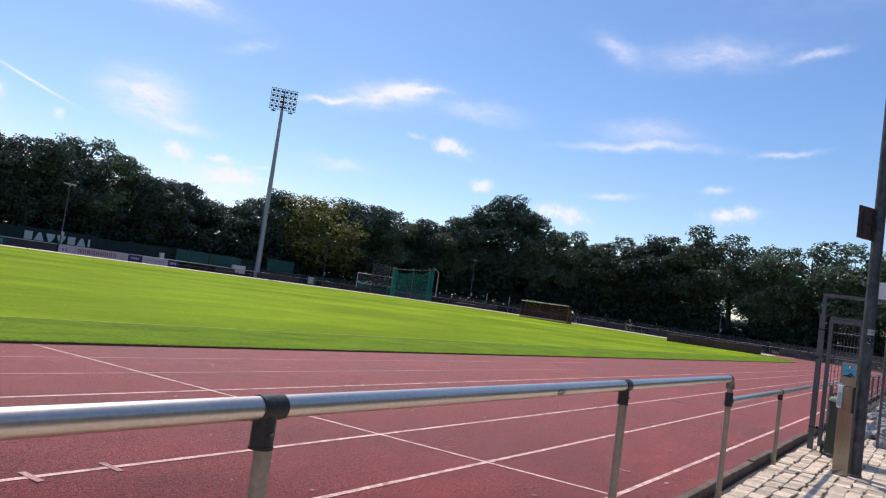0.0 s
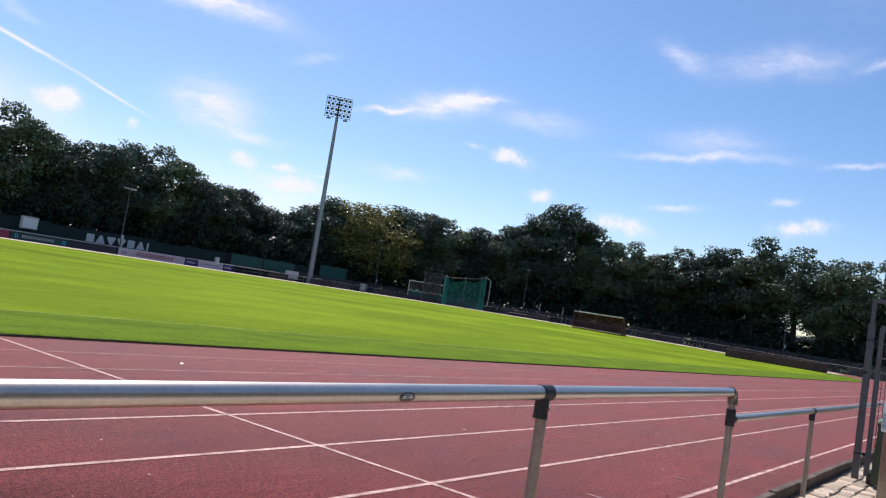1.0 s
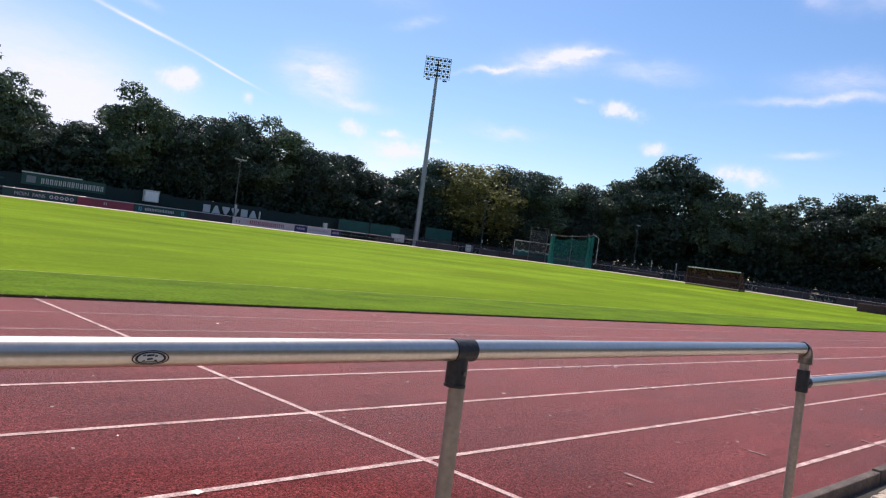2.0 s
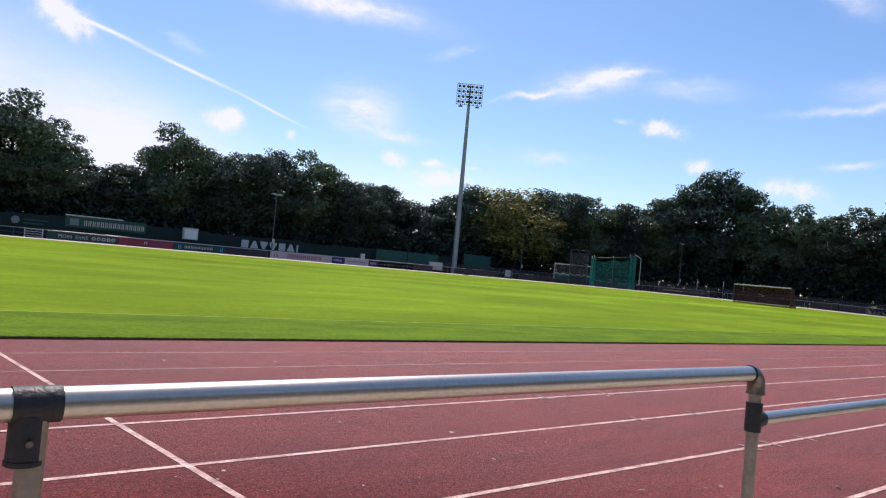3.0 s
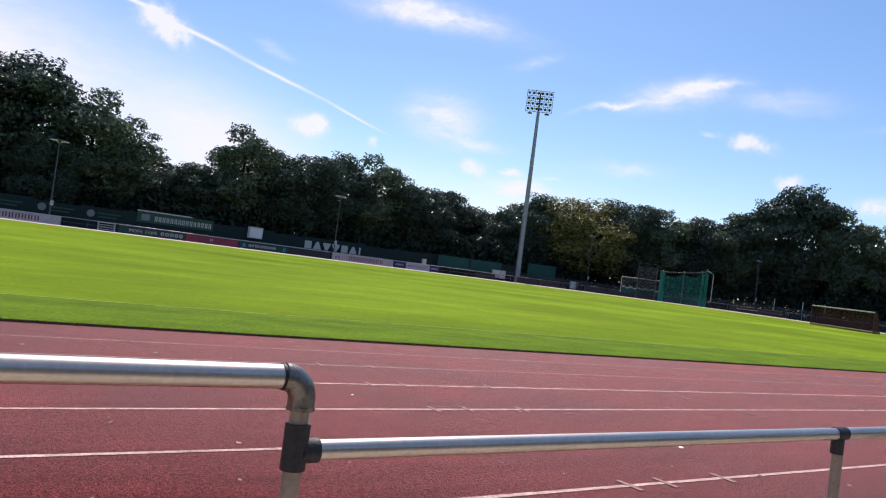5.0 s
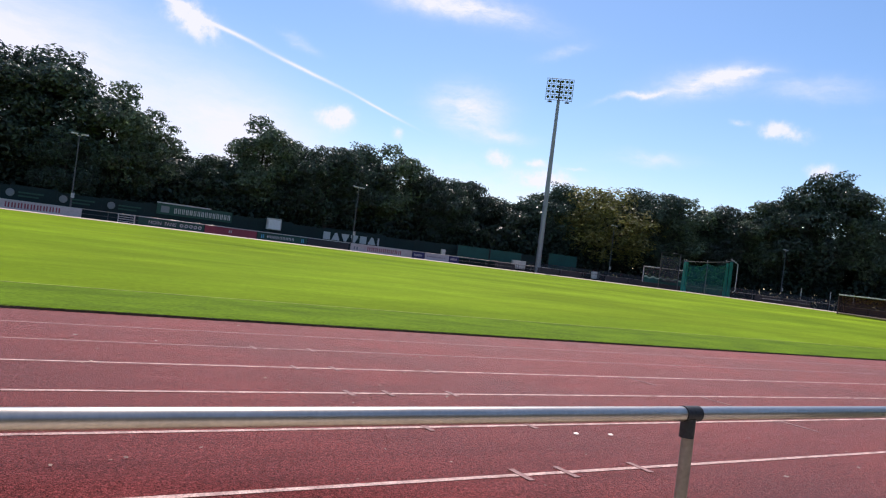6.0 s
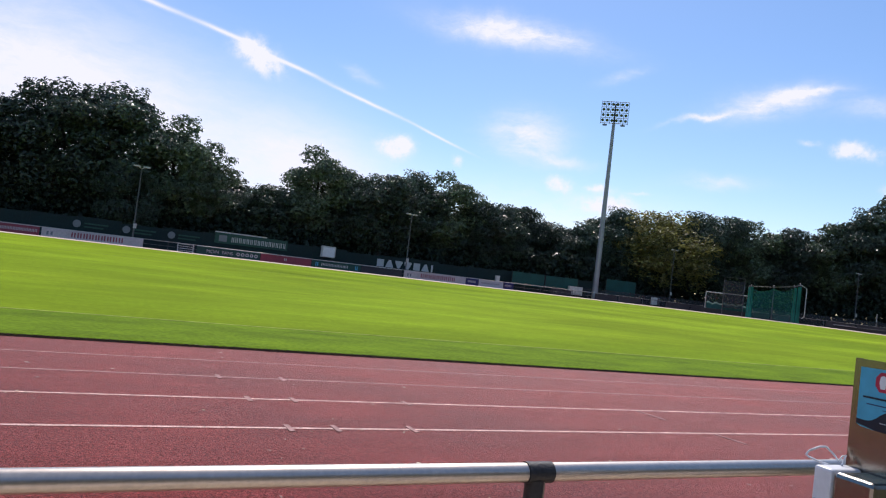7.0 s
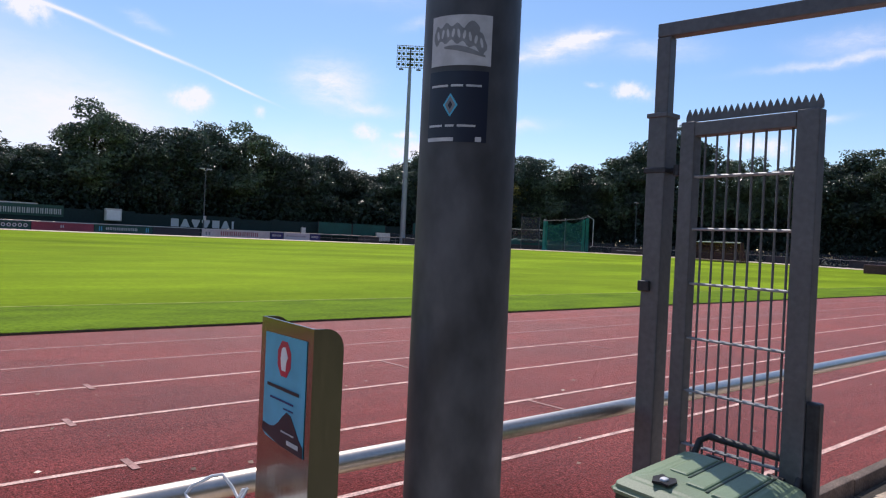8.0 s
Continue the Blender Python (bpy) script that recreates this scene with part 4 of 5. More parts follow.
for k in range(26):
    x = -40 + 4.8 * k
    b, h = B(), 2.75 + 0.12 * math.sin(k * 2.1)
    box(b, x, x + 4.78, -0.02, 0.02, 0.05, h)
    part("screen_panel", b, SCREEN, screen)
    b = B()
    tube(b, [(x, 0.06, -0.1), (x, 0.06, h + 0.15)], 0.04, 8)
    part("post", b, DARK, screen)
banner = thing("banner", (28.5, 92.9, 0.5), "dark green banner with a white top edge and pale marks", "banner")
b = B()
box(b, -4.7, 4.7, -0.03, 0.03, 1.7, 3.05)
part("cloth", b, BOARD_G, banner)
b = B()
box(b, -4.75, 1.9, -0.05, 0.05, 3.06, 3.2)
part("top_edge", b, CREAM, banner)
for k in range(15):
    x = -2.6 + 0.48 * k
    b = B()
    box(b, x, x + 0.1, -0.05, -0.035, 1.98, 2.62)
    box(b, x + 0.2, x + 0.31, -0.05, -0.035, 1.98, 2.62)
    part("mark", b, CREAM, banner)
b = B()
box(b, -4.2, -3.2, -0.05, -0.035, 1.95, 2.75)
part("emblem", b, GREY, banner)
white_sign = thing("wall_marks", (51.0, 92.9, 0.5), "row of large white marks on the green windscreen", "sign")
for k in range(7):
    x, b = -4.9 + 1.42 * k, B()
    if k in (1, 5):
        outline = [(x - 0.08, 1.2), (x + 1.2, 1.2), (x + 0.72, 2.25), (x + 0.4, 2.25)]
    elif k in (2, 3):
        outline = [(x + 0.02, 2.25), (x + 1.14, 2.25), (x + 1.14, 1.98), (x + 0.74, 1.2), (x + 0.42, 1.2), (x + 0.02, 1.98)]
    else:
        w = 0.34 if k == 6 else 1.1
        outline = [(x + 0.06, 1.2), (x + w, 1.2), (x + w, 2.25), (x + 0.06, 2.25)]
    poly(b, [(u, -0.05, z) for u, z in outline], (0, 0.02, 0))
    part("mark", b, PAPER, white_sign)
hut = thing("white_box", (38.7, 92.3, 0.5), "small white cabinet on posts by the fence", "cabinet")
b = B()
box(b, -0.95, 0.95, -0.3, 0.3, 1.55, 3.05, 0.02)
part("cabinet_body", b, CREAM, hut)
b = B()
box(b, -0.8, 0.8, -0.32, -0.3, 1.65, 2.85)
part("door", b, WHITE, hut)
for x in (-0.7, 0.7):
    b = B()
    box(b, x - 0.04, x + 0.04, -0.04, 0.04, -0.1, 1.56)
    part("post", b, DARK, hut)
for x, w, h, y, z0 in ((79.5, 2.6, 1.3, 91.0, 0.4), (93.6, 1.6, 1.2, 88.0, 0.3), (64.6, 0.6, 1.9, 90.4, 0.0), (107.0, 1.5, 0.9, 88.5, 0.2)):
    t = thing("small_cabinet", (x, y, 0.5), "pale cabinet standing behind the far railing", "cabinet", "cabinets by the far railing")
    b = B()
    box(b, -w / 2, w / 2, -0.2, 0.2, z0, z0 + h, 0.02)
    part("cabinet_body", b, CREAM, t)
    for u in (-0.4, 0.3):
        b = B()
        box(b, w * u, w * (u + 0.1), -0.06, 0.06, -0.1, z0 + 0.05)
        part("foot", b, DARK, t)
for x0, x1, z0, z1 in ((86.2, 92.5, 0.3, 3.6), (68.0, 74.0, 0.9, 2.9), (74.2, 80.5, 0.9, 2.9)):
    t = thing("net_screen", ((x0 + x1) / 2, 91.8, 0.5), "teal mesh screen stretched between posts", "screen", "teal screens")
    b, w = B(), (x1 - x0) / 2
    box(b, -w, w, -0.02, 0.02, z0, z1)
    part("sheet", b, TEAL_SHEET, t)
    for x in (-w, w):
        b = B()
        tube(b, [(x, 0, -0.1), (x, 0, z1 + 0.1)], 0.05, 8)
        part("post", b, DARK, t)


# ---- floodlight mast ----
mast = thing("floodlight_mast", (83.4, 90.9, 0.5), "tall grey floodlight mast with a bank of lamps", "floodlight")
mast.matrix_basis = pose(83.4, 90.9, 0.5, 0, 0, -40)
part("mast_pole", tube(B(), [(0, 0, -0.2), (0, 0, 1.0), (0, 0, 14), (0, 0, 28.8)], [0.5, 0.46, 0.38, 0.25], 20), MAST, mast)
part("mast_top", tube(B(), [(0, 0, 28.7), (0, 0, 32)], [0.16, 0.12], 12), DARK, mast)
fr = B()
for k in range(5):
    z = 28.75 + 0.88 * k
    tube(fr, [(-2.45, -0.2, z), (2.45, -0.2, z)], 0.05, 6)
for k in range(7):
    x = -2.45 + 0.8167 * k
    tube(fr, [(x, -0.2, 28.6), (x, -0.2, 32.35)], 0.045, 6)
for x in (-1.6, 1.6):
    tube(fr, [(x, -0.2, 28.5), (x, -0.2, 28.75)], 0.05, 6)
    box(fr, x - 0.4, x + 0.4, -0.5, 0.3, 28.4, 28.5)
part("lamp_frame", fr, LAMP_POST, mast).matrix_basis = Matrix.Diagonal((0.88, 1, 1, 1))
lb = B()
tube(lb, [(0, 0.1, 0), (0, -0.12, -0.02), (0, -0.34, -0.12)], [0.1, 0.2, 0.245], 12)
lamp_me = mesh_of(lb, DARK, "lamp")
gb = B()
tube(gb, [(0, -0.345, -0.122), (0, -0.36, -0.13)], 0.21, 12)
glass_me = mesh_of(gb, GLASS, "lamp_glass")
for r in range(4):
    for c in range(6):
        l = part("lamp", lamp_me, None, mast)
        l.matrix_basis = pose(-1.795 + 0.7187 * c, -0.3, 29.22 + 0.88 * r)
        part("lamp_glass", glass_me, None, l)


# ---- path lamps ----
def park_lamp(x, y, h, turn=0.0):
    t = thing("street_lamp", (x, y, lift(y)), "slim grey lamp post with a flat lamp head", "street lamp", "lamps round the track", turn)
    part("pole", tube(B(), [(0, 0, -0.2), (0, 0, 3.5), (0, 0, h)], [0.1, 0.085, 0.055], 10), LAMP_POST, t)
    b = B()
    for s in (-1, 1):
        tube(b, [(0, 0, h - 0.1), (0.45 * s, 0, h + 0.12)], 0.035, 6)
        box(b, 0.25 * s, 0.95 * s, -0.2, 0.2, h + 0.08, h + 0.24, 0.03)
    part("lamp_head", b, CREAM, t)
    b = B()
    box(b, -0.18, 0.18, -0.25, -0.1, 2.2, 2.75, 0.02)
    part("switch_box", b, CREAM, t)


for x, y, h in ((14.05, 90.5, 9.4), (49.6, 90.5, 8.8), (99.5, 91, 9.8), (121.0, 72.0, 9.0), (126.0, 26.2, 7.2)):
    park_lamp(x, y, h, 20)


# ---- goals, throwing cage, mats ----
def goal(at, turn, width, height, depth, frame_material, net, label, name="football_goal"):
    t = thing(name, at, label, "goal", "goals", turn)
    w = width / 2
    b = B()
    tube(b, [(-w, 0, height), (w, 0, height)], 0.07, 10)
    part("crossbar", b, CREAM, t)
    for x in (-w, w):
        b = B()
        tube(b, [(x, 0, 0), (x, 0, height)], 0.06, 10)
        part("goal_post", b, frame_material, t)
    b = B()
    for x in (-w, w):
        tube(b, [(x, 0, height), (x, depth * 0.4, height), (x, depth, 0.05), (x, 0, 0.05)], 0.03, 6)
    tube(b, [(-w, depth, 0.05), (w, depth, 0.05)], 0.03, 6)
    part("net_stay", b, frame_material, t)
    b = B()
    v = [b.verts.new(p) for p in ((-w, 0, height), (w, 0, height), (w, depth * 0.4, height), (-w, depth * 0.4, height), (-w, depth, 0.05), (w, depth, 0.05), (-w, 0, 0.05), (w, 0, 0.05))]
    b.faces.new((v[0], v[1], v[2], v[3]))
    b.faces.new((v[3], v[2], v[5], v[4]))
    b.faces.new((v[0], v[3], v[4], v[6]))
    b.faces.new((v[1], v[7], v[5], v[2]))
    part("net", b, net, t)


goal((96.0, 43.8, lift(43.8) + 0.02), -90, 7.6, 2.5, 1.6, BROWN, BROWN_NET, "football goal with pale bar and dark brown netting")
goal((98.5, 77.9, 1.35), -48, 6.1, 2.5, 1.2, CREAM, WHITE_NET, "white portable goal parked on a dark mat stack")

sheet = thing("folded_net", (98.5, 77.9, 1.37), "teal net bundled in the bottom of the parked goal", "net", turn=-48)
b, rows = B(), []
for k in range(25):
    x = -2.9 + 5.8 * k / 24
    h = 0.95 + 0.14 * math.sin(k * 1.3) + 0.08 * math.sin(k * 3.1)
    rows.append([b.verts.new((x, y + 0.05 * math.sin(k * 2.1), z)) for y, z in ((0.12, 0.0), (0.2, h * 0.6), (0.45, h), (0.8, h * 0.7), (0.95, 0.0))])
for a, c in zip(rows, rows[1:]):
    for k in range(4):
        b.faces.new((a[k], c[k], c[k + 1], a[k + 1])).smooth = True
part("net_bundle", b, TEAL_SHEET, sheet)

stack = thing("mat_stack", (98.7, 78.2, lift(78)), "dark stack of covered mats under the goal", "mats", turn=-48)
b = B()
box(b, -3.1, 3.1, -0.5, 1.4, 0.0, 0.84, 0.05)
part("mat_body", b, BLACK, stack)
cage = thing("throwing_cage", (102.8, 72.8, lift(72)), "hammer throwing cage hung with teal nets", "throwing cage", turn=-50)
b = B()
tube(b, [(3.5, 0.6, 5.9), (4.3, 0.5, 5.4), (4.3, 0.5, 1.2), (3.9, 0.5, 0.9)], 0.06, 8)
part("swing_arm", b, CREAM, cage, "pale pipe arm")
pts = [(-3.7, 1.8), (-3.4, -0.4), (-0.2, -1.0), (2.6, -0.7), (3.5, 1.6)]
hs = [4.9, 4.9, 5.1, 5.5, 5.9]
for (x, y), h in zip(pts, hs):
    b = B()
    tube(b, [(x, y, -0.1), (x, y, h), (x * 0.97, y + 0.5, h + 0.25)], 0.07, 8)
    part("cage_post", b, DULL, cage)
for (p, hp), (q, hq) in zip(list(zip(pts, hs)), list(zip(pts, hs))[1:]):
    b, rows = B(), []
    for k in range(13):
        f = k / 12
        x, y = p[0] + (q[0] - p[0]) * f, p[1] + (q[1] - p[1]) * f
        sag = 4 * f * (1 - f)
        top, low = hp + (hq - hp) * f - 0.55 * sag - 0.15, 0.15 + 0.9 * (2 * f - 1) ** 6
        rows.append([b.verts.new((x, y + 0.12 * math.sin(k * 2.2 + j), low + (top - low) * j / 4)) for j in range(5)])
    for a, c in zip(rows, rows[1:]):
        for j in range(4):
            b.faces.new((a[j], c[j], c[j + 1], a[j + 1])).smooth = True
    part("net", b, TEAL, cage)
    b = B()
    tube(b, [(*p, hp), (*q, hq)], 0.05, 6)
    part("top_bar", b, DULL, cage)
for x0, x1, y, h in ((-3.7, -3.0, -0.5, 4.7), (2.5, 2.9, -0.8, 5.2), (3.1, 3.6, 0.7, 5.5)):
    b, rows = B(), []
    for k in range(13):
        f = k / 12
        rows.append([b.verts.new((x0 + (x1 - x0) * (f + 0.25 * (1 - g) * (f - 0.5)), y + 0.16 * math.sin(k * 1.9), 0.1 + h * g)) for g in (0, 0.3, 0.65, 1)])
    for a, c in zip(rows, rows[1:]):
        for j in range(3):
            b.faces.new((a[j], c[j], c[j + 1], a[j + 1])).smooth = True
    part("gathered_net", b, TEAL_FOLD, cage, "net gathered in folds at a post")
inner = thing("cage_gate_frame", (99.2, 77.3, lift(78)), "tall dark pipe frame with brown netting", "frame", turn=-48)
b = B()
tube(b, [(-1.45, -0.6, -0.1), (-1.45, -0.6, 5.9), (1.45, -0.6, 5.9), (1.45, -0.6, -0.1)], 0.06, 8)
part("pipe_frame", b, DULL, inner)
b = B()
box(b, -1.4, 1.4, -0.61, -0.59, 1.2, 5.4)
part("net", b, MESH, inner)

mats = thing("landing_mat", (89.2, 18.2, lift(18.2)), "long brown covered landing mat on the turf", "landing mat", turn=-76)
for k in range(4):
    b = B()
    box(b, -5.2 + 2.6 * k, -2.63 + 2.6 * k, -1.2, 1.2, 0.05, 0.95 + 0.06 * (k % 2), 0.06)
    part("mat_block", b, BROWN, mats)
dark_mat = thing("dark_mat", (109.6, 63.6, lift(63)), "low black mat with a pale top edge", "mat", turn=-55)
b = B()
box(b, -3.4, 3.4, -0.9, 0.9, 0.02, 0.62, 0.05)
part("mat_body", b, BLACK, dark_mat)
b = B()
box(b, -3.3, -0.3, -0.95, -0.2, 0.625, 0.68)
part("mat_edge", b, CREAM, dark_mat)
for x, y in ((118.0, 66.5), (119.5, 62.5), (122.5, 60.5)):
    t = thing("upright_post", (x, y, lift(y)), "slim pale upright post beside the mats", "post", "uprights")
    b = B()
    tube(b, [(0, 0, -0.1), (0, 0, 3.0)], 0.07, 8)
    part("post", b, CREAM, t)

# fence round the bend
bend = thing("bend_fence", (XC, YC, 0), "dark wire fence on posts outside the bend", "fence")
for k in range(34):
    a0, a1 = radians(-88 + 5.1 * k), radians(-88 + 5.1 * (k + 1))
    r = RIN + 12.2
    p, q = (r * math.cos(a0), r * math.sin(a0)), (r * math.cos(a1), r * math.sin(a1))
    z = lift(YC + p[1])
    b = B()
    tube(b, [(*p, z - 0.2), (*p, z + 1.9)], 0.05, 6)
    part("post", b, DARK, bend)
    b = B()
    poly(b, [(*p, z - 0.05), (*q, z - 0.05), (*q, z + 1.75), (*p, z + 1.75)], (0.02, 0, 0))
    part("mesh_panel", b, MESH, bend)
rail_b = B()
tube(rail_b, [((RIN + 10.2) * math.cos(radians(a)), (RIN + 10.2) * math.sin(radians(a)), lift(YC + (RIN + 10.2) * math.sin(radians(a))) + 1.05) for a in range(-90, 91, 5)], 0.035, 8)
bend_rail = thing("bend_railing", (XC, YC, 0), "pipe railing round the outside of the bend", "railing")
part("rail", rail_b, DULL, bend_rail)
for k in range(38):
    a = radians(-90 + 4.8 * k)
    p = ((RIN + 10.2) * math.cos(a), (RIN + 10.2) * math.sin(a))
    b = B()
    tube(b, [(*p, lift(YC + p[1]) - 0.15), (*p, lift(YC + p[1]) + 1.04)], 0.03, 6)
    part("post", b, DULL, bend_rail)
sp = B()
for k in range(36):
    a0, a1 = radians(-88 + 4.9 * k), radians(-88 + 4.9 * k + 4.7)
    r = RIN + 10.3
    if k % 3 != 1:
        poly(sp, [(r * math.cos(a0), r * math.sin(a0), lift(YC + r * math.sin(a0)) + 0.1), (r * math.cos(a1), r * math.sin(a1), lift(YC + r * math.sin(a1)) + 0.1),
                  (r * math.cos(a1), r * math.sin(a1), lift(YC + r * math.sin(a1)) + 0.98), (r * math.cos(a0), r * math.sin(a0), lift(YC + r * math.sin(a0)) + 0.98)], (0.02, 0, 0))
part("infill_sheet", sp, BOARD_D, bend_rail, kind="stuff")

# judges' steps past the gate, and rocks along the path
steps = thing("judges_steps", (24.5, -3.0, -0.1), "white tubular steps for the finish judges", "steps", turn=0)
b = B()
for y in (-0.6, 0.6):
    for x in (-0.9, 0.0, 0.9):
        tube(b, [(x, y, 0), (x, y, 1.3 + 0.5 * (x + 0.9))], 0.03, 8)
    tube(b, [(-0.9, y, 1.3), (0.9, y, 2.2)], 0.03, 8)
part("tube_frame", b, CREAM, steps)
for k in range(5):
    b = B()
    box(b, -0.95 + 0.4 * k, -0.65 + 0.4 * k, -0.62, 0.62, 0.3 + 0.27 * k, 0.34 + 0.27 * k, 0.005)
    part("step", b, CREAM, steps)
rock_meshes = []
for k in range(5):
    b = B()
    bmesh.ops.create_icosphere(b, subdivisions=2, radius=0.5)
    for v in b.verts:
        v.co *= 0.8 + 0.45 * noise.noise(v.co * 2.2 + Vector((k * 5, 0, 0)))
        v.co.z *= 0.7
    rock_meshes.append(mesh_of(b, ROCK, "rock"))
for k in range(90):
    x, y = 13.2 + 22 * rng.random(), -2.1 - 0.75 * rng.random()
    s = rng.uniform(0.16, 0.38)
    ob = tagged(new("rock", rock_meshes[k % 5]), "grey angular rock in a row beside the path", "rock", "rocks beside the path")
    ob.matrix_basis = pose(x, y, -0.1 + s * 0.22, rng.uniform(-20, 20), rng.uniform(-20, 20), rng.uniform(0, 360)) @ Matrix.Scale(s, 4)

for x in (8.0, 13.4, 18.6):
    t = thing("fence_emblem", (x, 92.93, 0.5), "faint grey emblem with a dark caption bar on the fence", "sign", "emblems on the windscreen")
    b = B()
    tube(b, [(0, -0.01, 1.95), (0, -0.04, 1.95)], 0.45, 12)
    part("emblem", b, GREY, t)
    for k, w in enumerate((2.6, 2.1)):
        b = B()
        box(b, 0.8, 0.8 + w, -0.04, -0.02, 1.98 - 0.4 * k, 2.16 - 0.4 * k)
        part("caption_bar", b, BOARD_G, t)
t = thing("sign_post", (14.0, -2.66, -0.1), "white plate sign on a slim post", "sign")
part("post", tube(B(), [(0, 0, -0.1), (0, 0, 2.9)], 0.025, 10), DULL, t)
b = B()
box(b, -0.045, -0.028, -0.24, 0.24, 2.58, 2.9, 0.004)
part("plate", b, WHITE, t)


# ---- trees ----
def crown_mesh(seed, height, radius, base, blobs, leaves, material, leaf=0.5):
    """Many small leaves on uneven clumps round the limbs' ends."""
    r = np.random.RandomState(seed)
    n, half = blobs, (height - base) / 2
    dome = r.normal(size=(n, 3))
    dome /= np.linalg.norm(dome, axis=1)[:, None]
    reach = (0.35 + 0.5 * r.rand(n) ** 0.6)[:, None]
    low = dome[:, 2] < 0
    dome[:, 2] *= np.where(low, 1.0, 0.9)
    spot = dome * reach * [radius, radius, half] + [0, 0, base + half * 1.02]
    spot[:, :2] *= np.where(low, 0.82 + 0.25 * r.rand(n), 1.0)[:, None]
    br = radius * (0.17 + 0.24 * r.rand(n) ** 1.5)
    cx, cy, zc = spot[:, 0], spot[:, 1], spot[:, 2]
    pick = r.choice(n, leaves, p=br ** 1.7 / (br ** 1.7).sum())
    way = r.normal(size=(leaves, 3)) + [0, 0, 0.35]
    way /= np.linalg.norm(way, axis=1)[:, None]
    ragged = 1 + 0.22 * np.sin(7 * way[:, 0] + pick) * np.sin(6 * way[:, 1] + 2.1 * pick) + 0.15 * np.sin(9 * way[:, 2] + 1.3 * pick)
    dist = br[pick] * ragged * (0.62 + 0.43 * r.rand(leaves) ** 0.6)
    c = spot[pick] + way * dist[:, None] * [1.08, 1.08, 0.82]
    tall = (height * 0.98 - base) / (np.percentile(c[:, 2], 99.7) - base)
    broad = radius * 1.06 / np.percentile(np.hypot(c[:, 0], c[:, 1]), 97.5)
    c = (c - [0, 0, base]) * [broad, broad, tall] + [0, 0, base]
    cx, cy, zc = cx * broad, cy * broad, (zc - base) * tall + base
    facing = way + 0.55 * r.normal(size=(leaves, 3)) + [0, 0, 0.25]
    u = np.cross(facing, r.normal(size=(leaves, 3)))
    u /= np.linalg.norm(u, axis=1)[:, None]
    v = np.cross(facing, u)
    v /= np.linalg.norm(v, axis=1)[:, None]
    s = (leaf * (0.5 + 0.8 * r.rand(leaves)))[:, None]
    w = np.cross(u, v) * s * 0.18
    verts = np.stack([c - u * s * 0.6, c - v * s * 0.34 + w, c + u * s * 0.6, c + v * s * 0.34 + w], 1).reshape(-1, 3)
    idx = np.arange(leaves)[:, None] * 4
    faces = np.concatenate([idx + [0, 1, 2], idx + [0, 2, 3]], 1).reshape(-1, 3)
    return raw("crown", verts.tolist(), faces.tolist(), material), list(zip(cx.tolist(), cy.tolist(), zc.tolist()))


def tree(seed, height, radius, base, blobs, leaves, material, label, leaf=0.4):
    t = thing("tree", (0, 0, 0), label, "tree", "trees round the stadium")
    me, ends = crown_mesh(seed, height, radius, base, blobs, leaves, material, leaf)
    r = random.Random(seed)
    b = B()
    lean = Vector((r.uniform(-0.5, 0.5), r.uniform(-0.5, 0.5), 0))
    mid = lambda f: lean * f * f + Vector((0, 0, height * 0.86 * f))
    tr = 0.022 * height
    tube(b, [Vector((0, 0, -0.3)), mid(0.12), mid(0.3), mid(0.55), mid(0.8), mid(1)], [tr * 1.35, tr, tr * 0.85, tr * 0.6, tr * 0.35, tr * 0.08], 9)
    for x, y, z in ends[:: max(1, len(ends) // 16)]:
        f = max(0.15, min(0.85, (z - 0.22 * math.hypot(x, y) * 3) / (height * 0.86)))
        a, e = mid(f), Vector((x, y, z))
        k = a.lerp(e, 0.5) + Vector((0, 0, -0.1 * (e - a).length))
        tube(b, [a, k, e], [tr * 0.42 * (1.1 - f), tr * 0.26 * (1.1 - f), 0.02], 5)
    part("trunk", b, BARK, t)
    part("crown", me, None, t)
    return t


kinds = [
    tree(11, 18.6, 5.2, 1.8, 58, 19000, LEAF_A, "tall broad-leaved tree with a dense dark green crown"),
    tree(12, 18.6, 4.6, 2.6, 46, 15500, LEAF_B, "tall broad-leaved tree with an open green crown"),
    tree(13, 18.6, 5.6, 1.2, 60, 19000, LEAF_D, "spreading dark green tree with low branches"),
    tree(14, 18.6, 6.2, 1.8, 58, 16500, LEAF_C, "rounded tree with yellowing leaves"),
    tree(15, 18.6, 4.4, 4.5, 40, 7600, LEAF_B, "thin-crowned tree with sky showing between its limbs"),
    tree(16, 18.6, 5.4, 1.2, 60, 7000, LEAF_D, "dark tree standing deep behind the others", 0.58),
]
for n, k in enumerate(kinds):
    k.matrix_basis = pose(-70 - 9 * n, 104, lift(104))


def plant(kind, x, y, h, r):
    base_r = (5.2, 4.6, 5.6, 6.2, 4.4, 5.4)[kind]
    w = r / base_r * rng.uniform(1.12, 1.22)
    copy_thing(kinds[kind], pose(x, y, lift(y) - 0.05, 0, 0, rng.uniform(0, 360)) @ Matrix.Diagonal((w, w, h / 18 * 0.965, 1)))


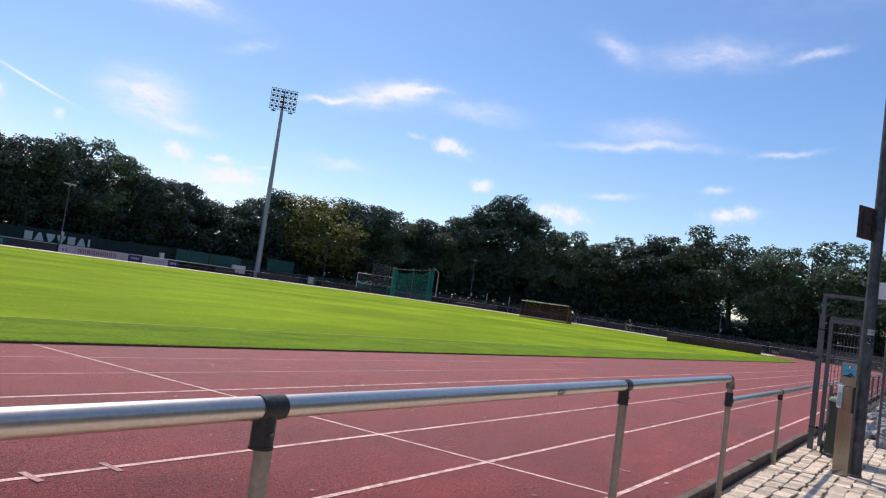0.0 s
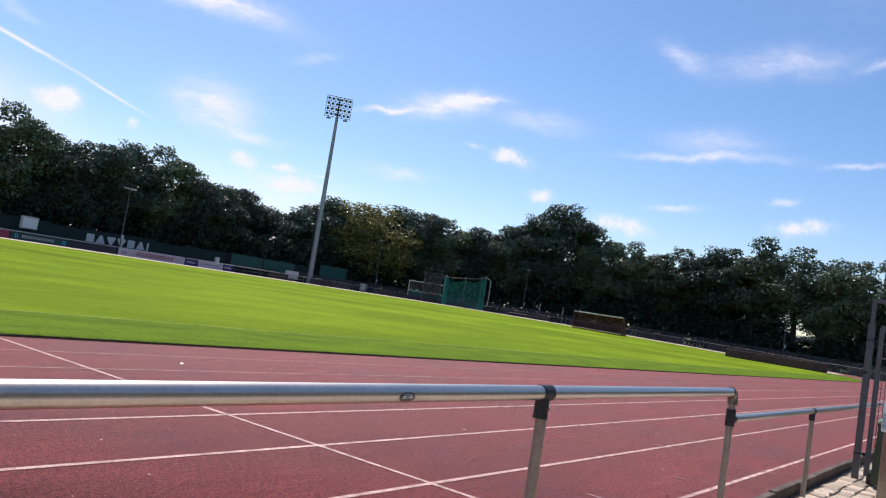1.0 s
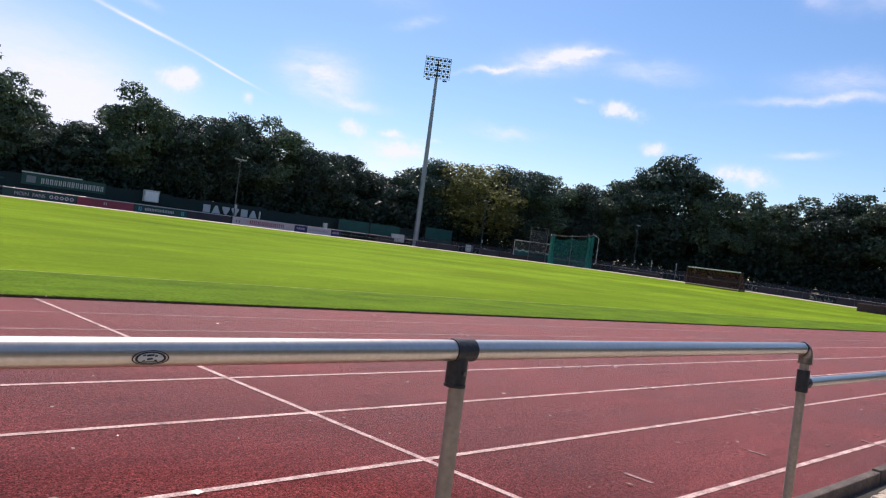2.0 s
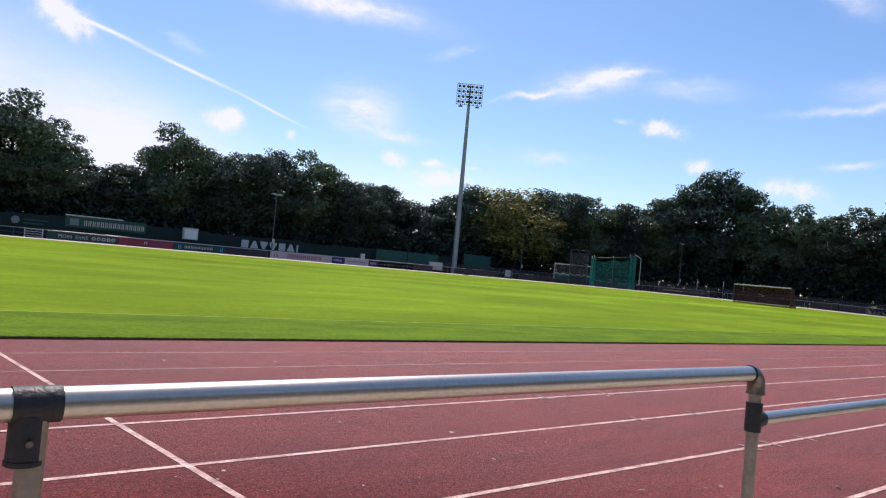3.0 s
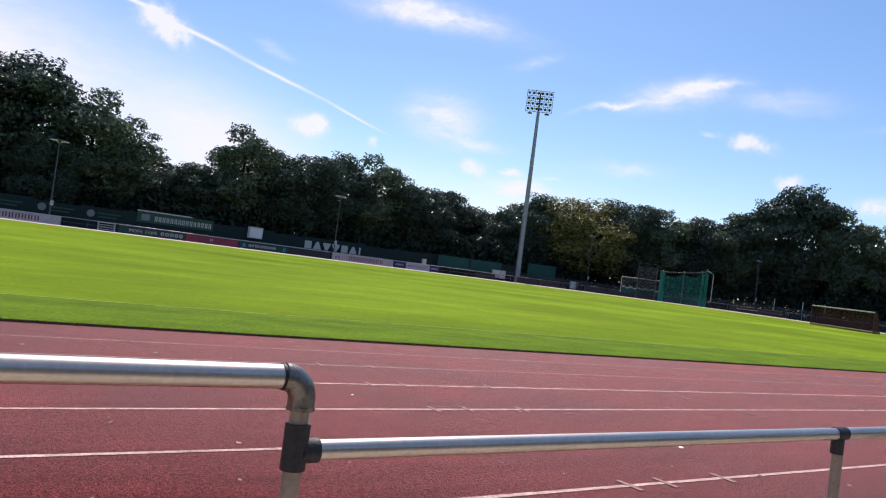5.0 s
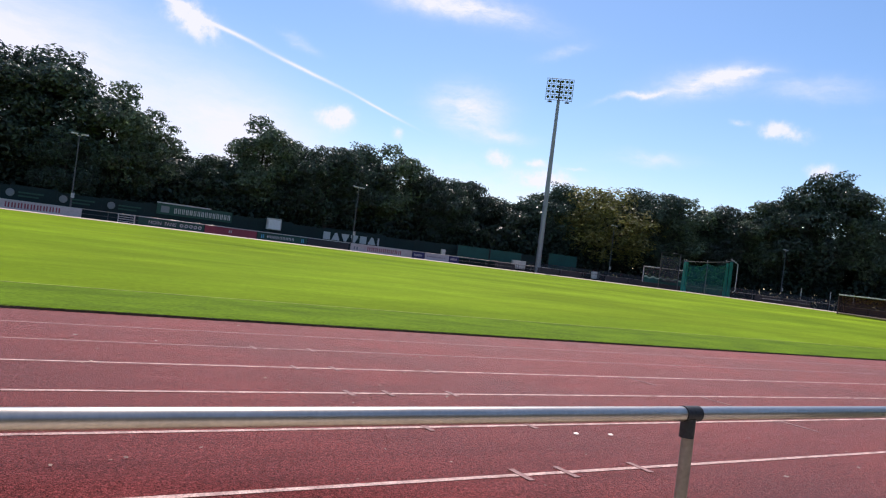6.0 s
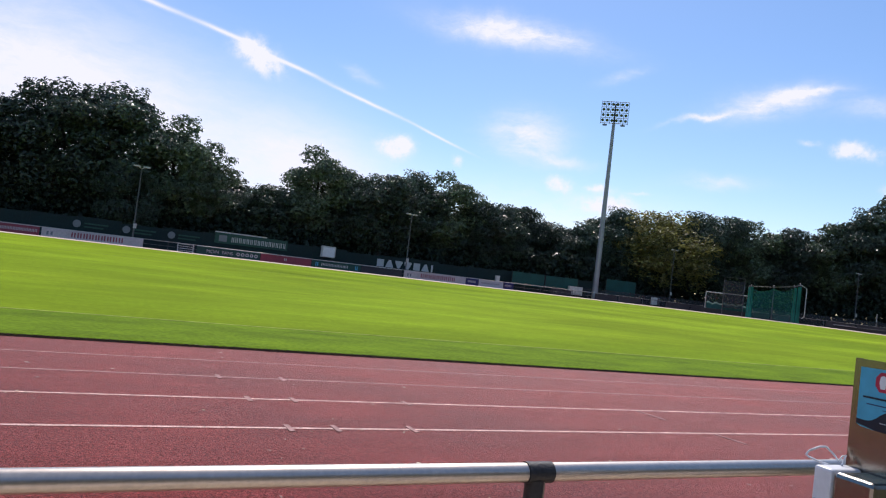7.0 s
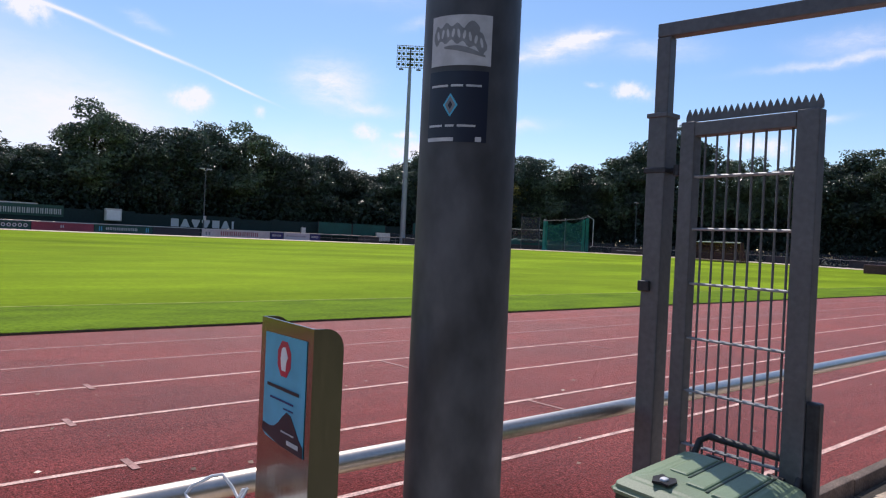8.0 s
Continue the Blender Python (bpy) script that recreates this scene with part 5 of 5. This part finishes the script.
# First three trees continue the row out of view, for light and reflections.
row_a = ((0, -30, 102, 18, 6), (2, -21, 101, 17, 6), (0, -11, 100, 18, 6), (2, -3, 101, 16.5, 5.5), (0, 4.6, 100, 19.6, 6), (0, 11.5, 101, 20.6, 6.5), (1, 18.5, 99, 18, 4.2),
         (2, 13.4, 96, 10.5, 3.2), (1, 23.2, 99, 15.4, 3.4), (2, 27.6, 103, 9.6, 3.6), (0, 32, 101, 11, 4), (1, 38.4, 100, 17.6, 4))
row_b = ((2, 43.5, 101, 15, 4), (2, 47.8, 97, 15, 4.4), (0, 54, 100, 16.6, 4.4), (1, 60.3, 101, 17.6, 4), (2, 65.5, 100, 13.8, 3.6), (0, 71, 101, 14, 4), (2, 77.2, 106, 14.8, 4),
         (2, 84, 106, 13, 4.6), (0, 91, 105, 13.8, 4.4), (0, 98, 104, 17.6, 5), (3, 104.6, 98, 17.4, 8.0), (0, 111.5, 98, 18.6, 4.6))
row_c = ((2, 113, 93, 18, 4.5), (1, 117.5, 90, 17.4, 5), (2, 122, 85, 16.9, 4.6), (1, 125.6, 80, 18, 4.6), (0, 128, 76, 21, 5), (0, 131.5, 71, 24.2, 6.4), (1, 134, 64.5, 20, 4.4),
         (1, 135.6, 58, 18.2, 3.8), (1, 137.5, 49, 18.2, 5.4), (0, 138, 42, 18.8, 5.4), (1, 136.5, 34.5, 21.2, 5.2), (4, 134.8, 27, 19.4, 5.4), (1, 132, 19.6, 17.9, 4.8))
row_d = ((4, 130, 13.8, 18.9, 4.8), (1, 126.5, 7.5, 18.3, 4.8), (4, 122.8, 1, 17, 5), (1, 119, -6.5, 17, 5), (0, 112, -14, 17, 5.5), (2, 104, -22, 16, 5.5), (0, 94, -28, 16, 6))
row_d = tuple((4 if n % 2 == 0 else k, *rest) for n, (k, *rest) in enumerate(row_d))
for row in (row_a, row_b, row_c, row_d):
    for spec in row:
        plant(*spec)
for k in range(34):
    x = -34 + 4.5 * k
    plant(5, x + rng.uniform(-1.5, 1.5), 110 + rng.uniform(-1, 3), rng.uniform(10.5, 12.5), 5.2)
for k in range(22):
    a = radians(60 - 5.4 * k)
    plant(5, XC + 73 * math.cos(a), YC + 73 * math.sin(a), rng.uniform(11, 13.5) if a > radians(-9) else rng.uniform(5, 6), 5.4)
for k in range(5):
    plant(4, 131 + 5 * rng.random(), -2 + 7 * k * 0.9, rng.uniform(11, 14), 4.2)

for x, y in ((108, 103), (113, 100), (117, 97), (121, 93), (125, 89), (129, 84), (136, 79), (140, 73), (142, 66), (142, 57), (143.5, 50), (144, 43), (143, 37)):
    plant(5, x, y, 15.6 if x < 130 else 13, 5.4)

# undergrowth below the trees, its leaf colour darkened in place of shade
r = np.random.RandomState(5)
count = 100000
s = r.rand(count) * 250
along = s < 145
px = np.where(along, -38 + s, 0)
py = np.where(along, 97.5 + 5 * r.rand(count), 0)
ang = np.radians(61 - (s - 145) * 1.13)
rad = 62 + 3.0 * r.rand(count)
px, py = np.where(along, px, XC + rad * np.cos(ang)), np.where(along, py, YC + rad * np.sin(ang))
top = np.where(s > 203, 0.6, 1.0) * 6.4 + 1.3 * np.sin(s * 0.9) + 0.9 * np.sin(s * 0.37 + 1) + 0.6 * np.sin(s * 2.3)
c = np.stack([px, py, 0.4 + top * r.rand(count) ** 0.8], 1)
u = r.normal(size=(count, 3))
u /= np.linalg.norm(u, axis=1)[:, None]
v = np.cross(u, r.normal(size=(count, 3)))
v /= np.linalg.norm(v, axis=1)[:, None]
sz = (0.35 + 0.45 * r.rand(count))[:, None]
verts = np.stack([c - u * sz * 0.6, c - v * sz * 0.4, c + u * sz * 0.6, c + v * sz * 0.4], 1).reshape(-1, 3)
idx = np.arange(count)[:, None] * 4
tagged(new("undergrowth", raw("undergrowth", verts.tolist(), (idx + [0, 1, 2, 3]).tolist(), SHRUB_SHADED)), "dense shrubs below the trees, shade darkened into their leaf colour", "shrubs", kind="stuff")

# ---- setts, piece by piece ----
y, placed, rest = -1.765, 0, B()
while y > -2.92:
    depth = rng.uniform(0.15, 0.22)
    x = -6 + rng.random() * 0.2
    while x < 22:
        w = rng.uniform(0.15, 0.32)
        yc = y - depth / 2 + rng.uniform(-0.012, 0.012)
        m = pose(x + w / 2, yc, pave(yc) + rng.uniform(-0.005, 0.004), rng.uniform(-1.5, 1.5), rng.uniform(-1.5, 1.5), rng.uniform(-7, 7)) @ Matrix.Diagonal((w + 0.004, depth + 0.006, 0.036, 1))
        if 4.4 < x < 13.4 and placed < 300:
            part("sett", sett_meshes[placed % 6], None, setts).matrix_basis = m
            placed += 1
        else:
            n = len(rest.verts)
            rest.from_mesh(sett_meshes[rng.randrange(6)])
            rest.verts.ensure_lookup_table()
            bmesh.ops.transform(rest, matrix=m, verts=rest.verts[n:])
        x += w
    y -= depth
part("outer_setts", rest, SETT, setts, kind="stuff")
